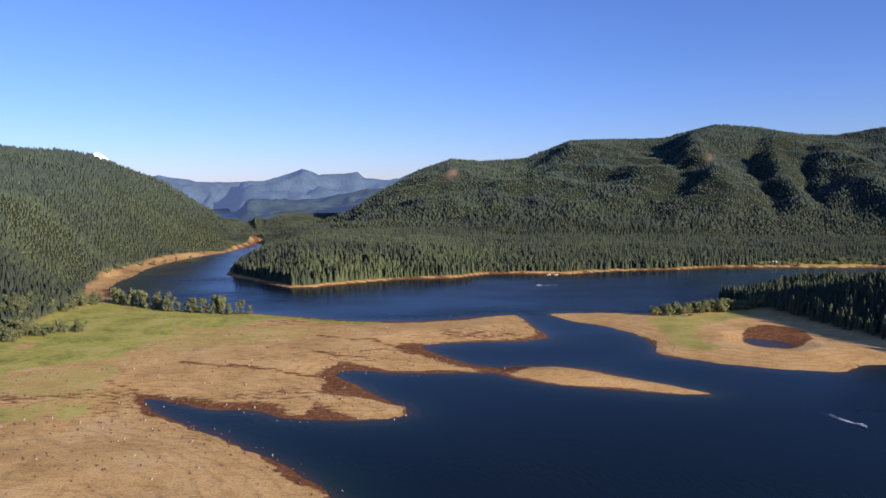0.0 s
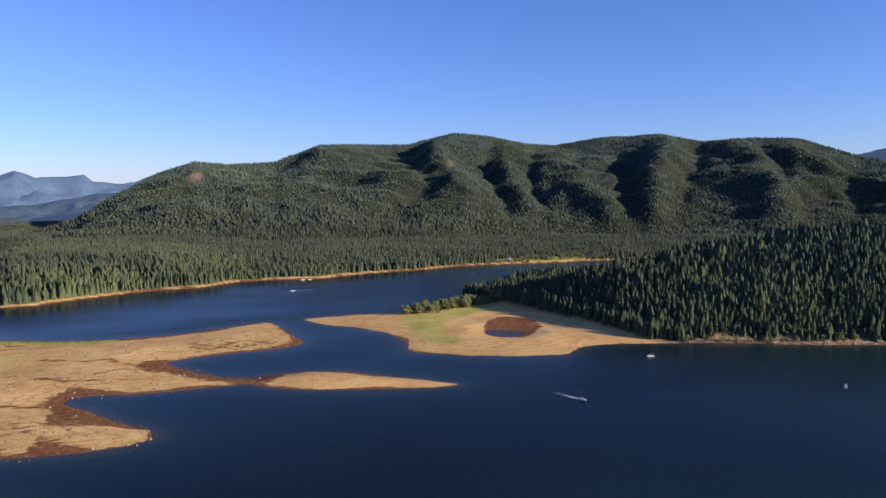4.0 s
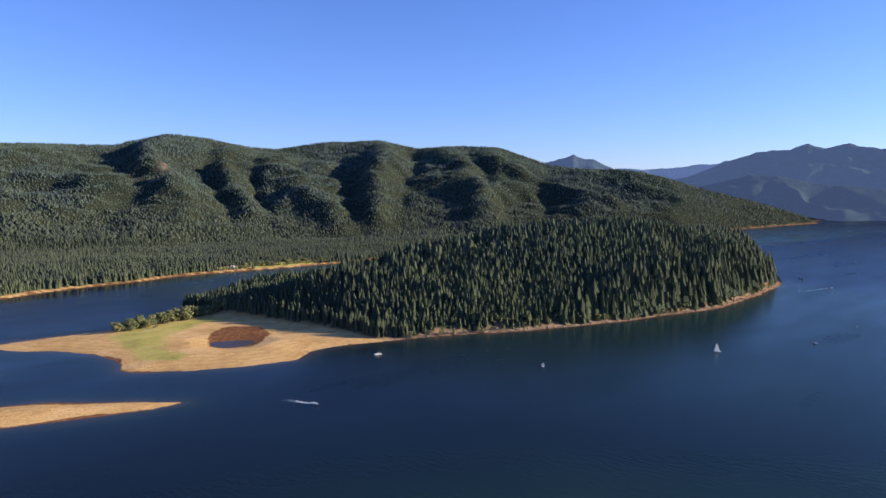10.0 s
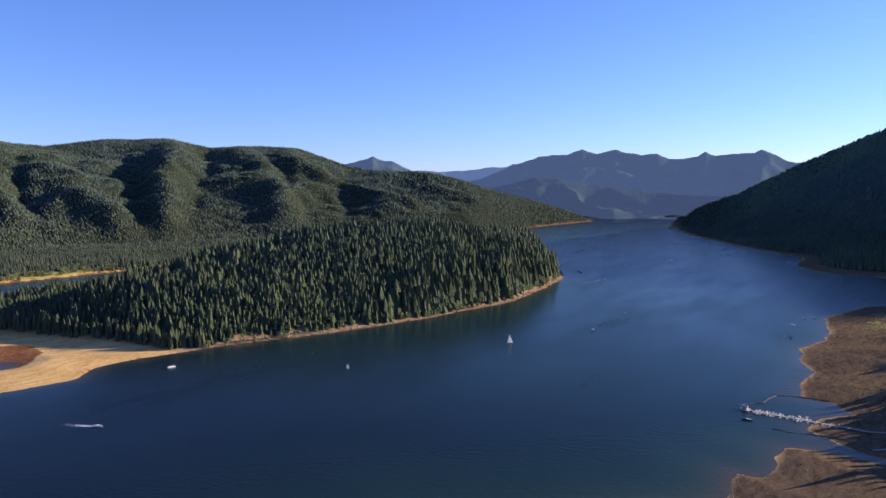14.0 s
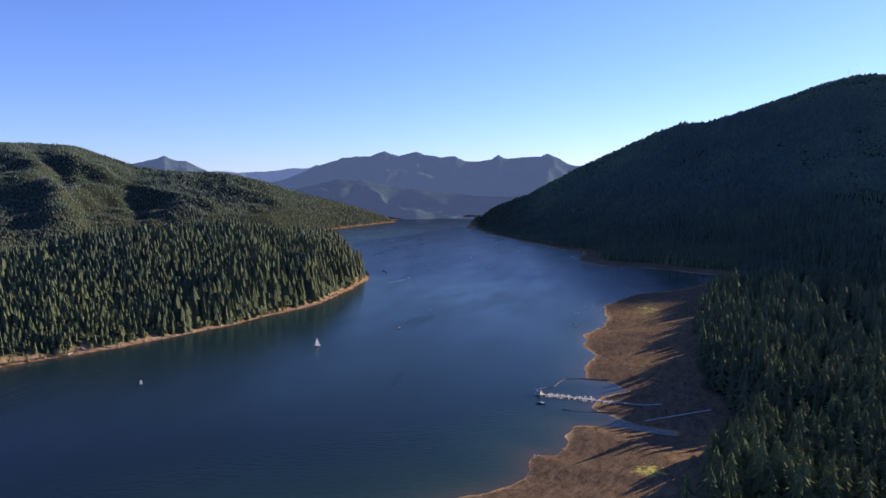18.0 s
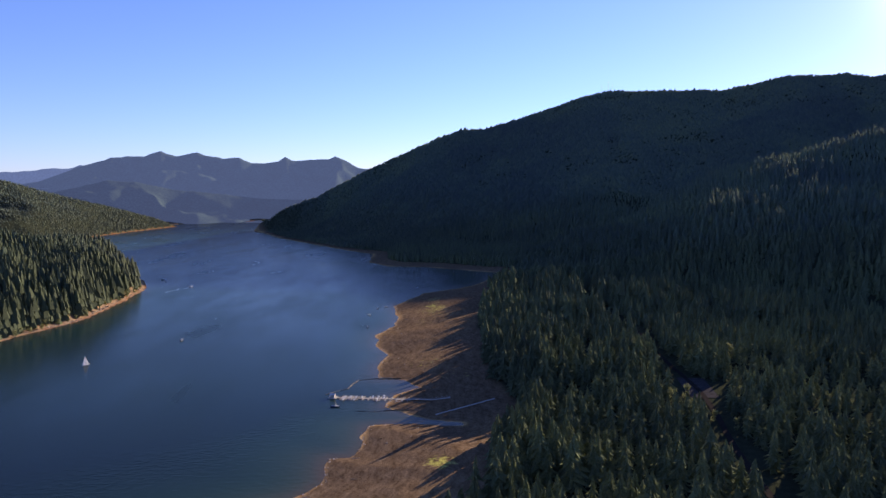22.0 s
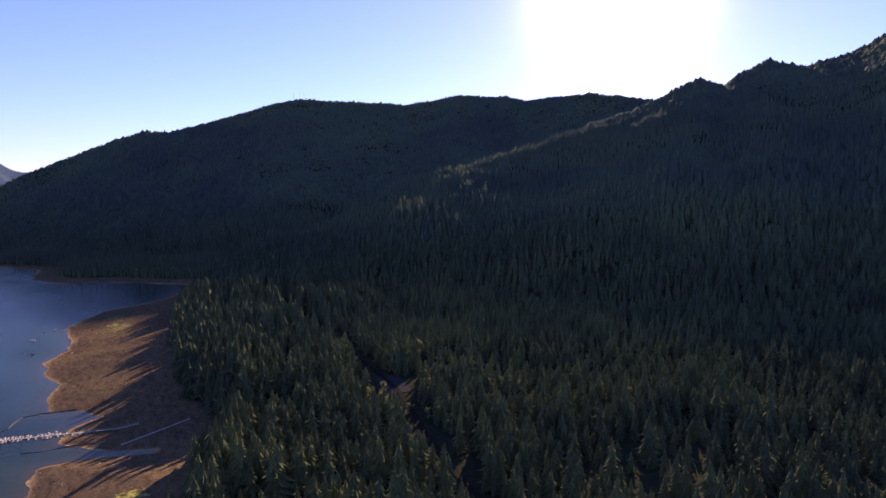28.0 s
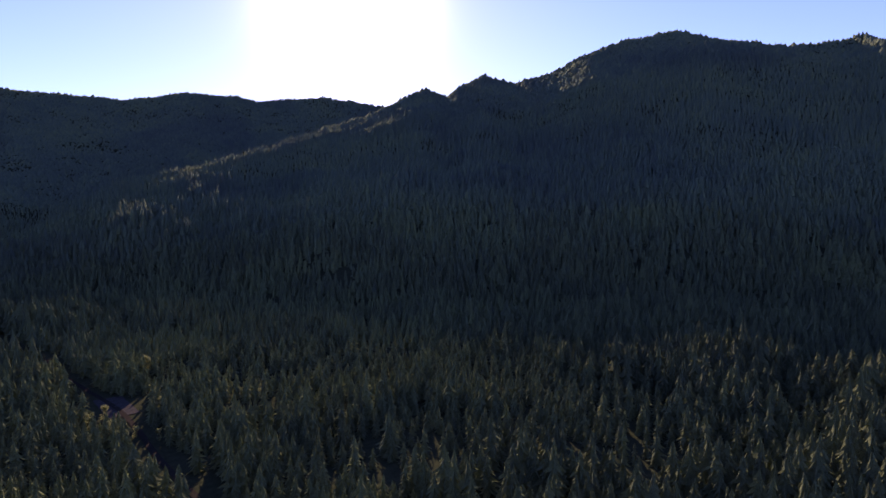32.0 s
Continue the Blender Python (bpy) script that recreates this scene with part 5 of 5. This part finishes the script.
motorboat(257, 419, -67.5, "white open motorboat under way with a foaming wake")
wake(257, 419, -67.5, 24, 1.6, "white foam trail behind the motorboat on dark water", 2, 120)
pontoon_boat(379, 507, 165, "white pontoon boat with dark canopy anchored off the spit")
motorboat(456, 377, 40, "small white cabin boat drifting off the island", True, None, "", 6.0)
sailboat(614, 302, 150, "small white sailboat with both sails up")
motorboat(714, 253, 170, "small dark blue fishing boat on open water", False, NAVY, "", 5.6)
motorboat(1133, 382, -15, "white motorboat turning on open water", False, None, "", 8.0)
wake(1133, 382, -15, 70, 3.0, "faint foam trail curving behind a far motorboat", 5, 90)
motorboat(1205, 450, 200, "white cabin motorboat off the island's cape", True, None, "", 9.0)
motorboat(1222, 462, 170, "white motorboat lying close to another boat", False, None, "", 8.0)
motorboat(140, 1020, 182, "white motorboat under way near the far shore", False, None, "", 7.0)
wake(140, 1020, 182, 32, 1.2, "short white foam trail near the far shore", 7, 90)
for x, y, a in ((776, 68, 30), (852, 73, 80), (911, 56, 140), (900, 66, 20)):
    motorboat(x, y, a, "small moored runabout near the beach", False, GEL if a > 50 else NAVY, "boats off the beach", 5.0)
motorboat(483, 66, 95, "dark motorboat leaving the marina slowly", False, NAVY, "", 6.0)
motorboat(172, 1136, 10, "white boat beached on the far shore", True, None, "boats at the far shore", 7.0)
motorboat(184, 1135, 20, "white boat beached on the far shore", False, None, "boats at the far shore", 6.0)


# ---- marina ----
DOCK_A, DOCK_B = Vector((504.5, 67, 0)), Vector((497.5, 13, 0))
d_dir = (DOCK_B - DOCK_A).normalized()
d_side = Vector((-d_dir.y, d_dir.x, 0))
d_turn = math.degrees(math.atan2(d_dir.y, d_dir.x))
dock = thing("floating_dock", DOCK_A.x, DOCK_A.y, 0, d_turn, "weathered plank floating dock with finger slips", "dock")
d_len = (DOCK_B - DOCK_A).length
bm = bmesh.new()
box(bm, d_len / 2, 0, 0.18, d_len, 2.0, 0.35, 0.04)
part("float", bm, CONCRETE, dock, "pale float under the walkway")
plank = bpy.data.meshes.new("plank")
bm = bmesh.new()
box(bm, 0, 0, 0, 0.42, 2.2, 0.05, 0.008)
bm.to_mesh(plank)
bm.free()
plank.materials.append(DOCKWOOD)
for k in range(int(d_len / 0.45)):
    ob = new("plank", plank)
    ob.parent = dock
    ob.location = (0.25 + k * 0.45, 0, 0.385 + 0.004 * (k % 3))
finger = bpy.data.meshes.new("finger_slip")
bm = bmesh.new()
box(bm, 0, 1.85, 0, 0.8, 3.7, 0.36, 0.04)
bm.to_mesh(finger)
bm.free()
finger.materials.append(DOCKWOOD)
pile = bpy.data.meshes.new("pile")
bm = bmesh.new()
rod(bm, (0, 0, -6), (0, 0, 2.6), 0.16, 0.14, 8)
bm.to_mesh(pile)
bm.free()
pile.materials.append(LOGWOOD)
r_m = random.Random(8)
n_slip = 13
for k in range(n_slip):
    u = 3 + k * (d_len - 5) / (n_slip - 1)
    for s in (-1, 1):
        ob = new("finger_slip", finger)
        ob.parent = dock
        ob.matrix_basis = pose(u, s * 1.1, 0.2, 0, 0, 0 if s > 0 else 180)
        if k % 3 == 0:
            ob = new("pile", pile)
            ob.parent = dock
            ob.location = (u + 0.6, s * 4.6, 0)
        filled = k < 8 if s > 0 else k < 7
        if filled and k < n_slip - 1 and r_m.random() < (0.85 if s > 0 else 0.55):
            p = DOCK_A + d_dir * (u + 2.1) + d_side * s * r_m.uniform(3.1, 3.5)
            turn = d_turn + (90 if s > 0 else -90) * (1 if r_m.random() < 0.6 else -1)
            if r_m.random() < 0.04:
                pontoon_boat(p.x, p.y, turn, "pontoon boat with canopy moored in a marina slip", "boats in the marina")
            else:
                cab = r_m.random() < 0.4
                motorboat(p.x, p.y, turn, "white cabin boat moored in a marina slip" if cab else "white open motorboat moored in a marina slip", cab,
                          None if r_m.random() < 0.8 else NAVY, "boats in the marina", r_m.uniform(3.7, 4.5))
hut = thing("fuel_dock_hut", 505.2, 70.5, 0, d_turn, "small weathered grey hut on a float at the dock's end", "hut")
for nm, m_, (x, y, z, a, b, c), bev in (("float", CONCRETE, (0, 0, 0.25, 6, 6, 0.5), 0.05), ("wall", DOCKWOOD, (0, 0, 1.55, 3.2, 3.6, 2.1), 0.03)):
    bm = bmesh.new()
    box(bm, x, y, z, a, b, c, bev)
    part(nm, bm, m_, hut)
bm = bmesh.new()
loft(bm, [[(-1.9, -2.1, 2.55), (-1.9, 0, 3.3), (-1.9, 2.1, 2.55), (-1.9, 0, 3.15)], [(1.9, -2.1, 2.55), (1.9, 0, 3.3), (1.9, 2.1, 2.55), (1.9, 0, 3.15)]])
part("roof", bm, ROOF, hut)
bm = bmesh.new()
box(bm, -1.62, 0, 1.45, 0.06, 0.9, 1.9, 0.01)
part("door", bm, NAVY, hut)
for y in (-1.15, 1.15):
    bm = bmesh.new()
    box(bm, -1.62, y, 1.75, 0.06, 0.9, 0.9, 0.01)
    win = part("window", bm, ALU, hut)
    bm = bmesh.new()
    box(bm, -1.66, y, 1.75, 0.03, 0.74, 0.74)
    part("pane", bm, TINT, win, "dark window pane")

GANG = [(497.4, 13), (491, -2), (491, -15)]
zs = [0.6, height_at(491, -2) + 0.5, height_at(491, -15) + 0.25]
gang = thing("gangway", 497.4, 13, 0, 0, "long grey gangway from the dock up the bare beach", "gangway")
for k, nm in enumerate(("walkway", "walkway")):
    a, b = Vector((*GANG[k], zs[k])) - Vector((497.4, 13, 0)), Vector((*GANG[k + 1], zs[k + 1])) - Vector((497.4, 13, 0))
    bm = bmesh.new()
    m4 = (b - a).to_track_quat("X", "Z").to_matrix().to_4x4()
    mid = (a + b) / 2
    box(bm, mid.x, mid.y, mid.z, (b - a).length + 0.4, 1.6, 0.14, 0.02, m4)
    part(nm, bm, DOCKWOOD, gang)
    for s in (-1, 1):
        bm = bmesh.new()
        off = m4 @ Vector((0, s * 0.75, 0.0))
        for q in range(8):
            p = a.lerp(b, q / 7) + off
            rod(bm, p, p + Vector((0, 0, 1.0)), 0.03, None, 4)
        rod(bm, a + off + Vector((0, 0, 1)), b + off + Vector((0, 0, 1)), 0.035, None, 4)
        part("handrail", bm, STEEL, gang)


def log_boom(pts, label):
    boom = thing("log_boom", pts[0][0], pts[0][1], 0, 0, label, "log boom")
    for k, ((x0, y0), (x1, y1)) in enumerate(zip(pts, pts[1:])):
        a, b = Vector((x0 - pts[0][0], y0 - pts[0][1], 0)), Vector((x1 - pts[0][0], y1 - pts[0][1], 0))
        n = max(1, round((b - a).length / 6))
        for q in range(n):
            p, e = a.lerp(b, q / n), a.lerp(b, (q + 0.93) / n)
            zz = [max(0.05, min(0.8, height_at(v.x + pts[0][0], v.y + pts[0][1]) + 0.2)) for v in (p, e)]
            bm = bmesh.new()
            rod(bm, (p.x, p.y, zz[0]), (e.x, e.y, zz[1]), 0.30, 0.26, 8)
            part("log", bm, DRIFT if (k + q) % 5 == 1 else LOGWOOD, boom)


log_boom([(513, 77), (520, 71), (528, 62), (540, 60), (552, 56), (556, 45), (556, 35), (555, 22)], "chain of floating logs closing the marina basin")
log_boom([(473, 50), (471, 37), (474, 24), (471, 10), (466, 0)], "dark chain of floating logs beside the marina")

# old launching ramp lying on the sand
RAMP = [(459.5, -4.2), (482.5, -46.2)]
ramp_z = heights_at(RAMP)
a, b = Vector((*RAMP[0], ramp_z[0] + 0.25)), Vector((*RAMP[1], ramp_z[1] + 0.35))
ramp_ob = thing("boat_ramp", a.x, a.y, 0, 0, "long pale concrete boat ramp lying on the bare beach", "boat ramp")
m4 = (b - a).to_track_quat("X", "Z").to_matrix().to_4x4()
n_slab = 16
for k in range(n_slab):
    c = a.lerp(b, (k + 0.5) / n_slab) - Vector((a.x, a.y, 0))
    bm = bmesh.new()
    box(bm, c.x, c.y, c.z, (b - a).length / n_slab - 0.08, 1.2, 0.3, 0.02, m4)
    part("slab", bm, CONCRETE, ramp_ob)


# ---- road, masts and far cabin ----
def ribbon(name, pts, width, lift, material, label):
    dense = []
    for (x0, y0), (x1, y1) in zip(pts, pts[1:]):
        n = max(1, int(math.hypot(x1 - x0, y1 - y0) / 6))
        dense += [(x0 + (x1 - x0) * k / n, y0 + (y1 - y0) * k / n) for k in range(n)]
    dense.append(pts[-1])
    p = np.array(dense)
    for k in range(6):
        p[1:-1] = (p[:-2] + p[1:-1] * 2 + p[2:]) / 4
    e = np.gradient(p, axis=0)
    e /= np.hypot(*e.T)[:, None]
    side = np.stack([-e[:, 1], e[:, 0]], 1)
    cols = [p + side * width * s for s in (-0.5, -0.25, 0, 0.25, 0.5)]
    xs, ys = np.stack([c[:, 0] for c in cols], 1), np.stack([c[:, 1] for c in cols], 1)
    zs = terrain(xs.ravel(), ys.ravel())[0].reshape(xs.shape) + lift
    return tagged(sheet(name, xs, ys, zs, False, material), label, "road", kind="structure")


ribbon("road_clearing", [(452, -183), (475, -187), (500, -191)], 19, 0.3, PAVING, "grey gravel pull-out beside the forest road")
ribbon("road", ROAD, 3.6, 0.35, ASPHALT, "narrow dark forest road between the firs")

for k, (bear, hgt) in enumerate(((103.9, 22), (104.4, 30), (104.7, 18))):
    x, y = 2690 * math.sin(radians(bear)), 2690 * math.cos(radians(bear))
    mast = thing("radio_mast", x, y, height_at(x, y), 0, "thin steel radio mast on the summit", "mast", "masts on the summit")
    bm = bmesh.new()
    rod(bm, (0, 0, 0), (0, 0, hgt + 14), 0.7, 0.35, 5)
    part("pole", bm, STEEL, mast)
    bm = bmesh.new()
    rod(bm, (-1.6, 0, hgt), (1.6, 0, hgt), 0.3, None, 5)
    part("antenna", bm, STEEL, mast)

cabin = thing("lakeside_cabin", 590, 1243, height_at(590, 1243), 20, "small white cabin on the far shore", "cabin")
bm = bmesh.new()
box(bm, 0, 0, 1.6, 8, 6, 3.4, 0.03)
part("wall", bm, GEL, cabin)
bm = bmesh.new()
loft(bm, [[(-4.5, -3.5, 3.2), (-4.5, 0, 5.2), (-4.5, 3.5, 3.2), (-4.5, 0, 4.9)], [(4.5, -3.5, 3.2), (4.5, 0, 5.2), (4.5, 3.5, 3.2), (4.5, 0, 4.9)]])
part("roof", bm, ROOF, cabin)
bm = bmesh.new()
box(bm, 0, -3.02, 1.2, 1.0, 0.08, 2.1, 0.01)
part("door", bm, NAVY, cabin)
for x in (-2.4, 2.4):
    bm = bmesh.new()
    box(bm, x, -3.02, 1.8, 1.55, 0.08, 1.25, 0.01)
    win = part("window", bm, DOCKWOOD, cabin)
    bm = bmesh.new()
    box(bm, x, -3.07, 1.8, 1.35, 0.03, 1.05)
    part("pane", bm, TINT, win, "dark window pane")
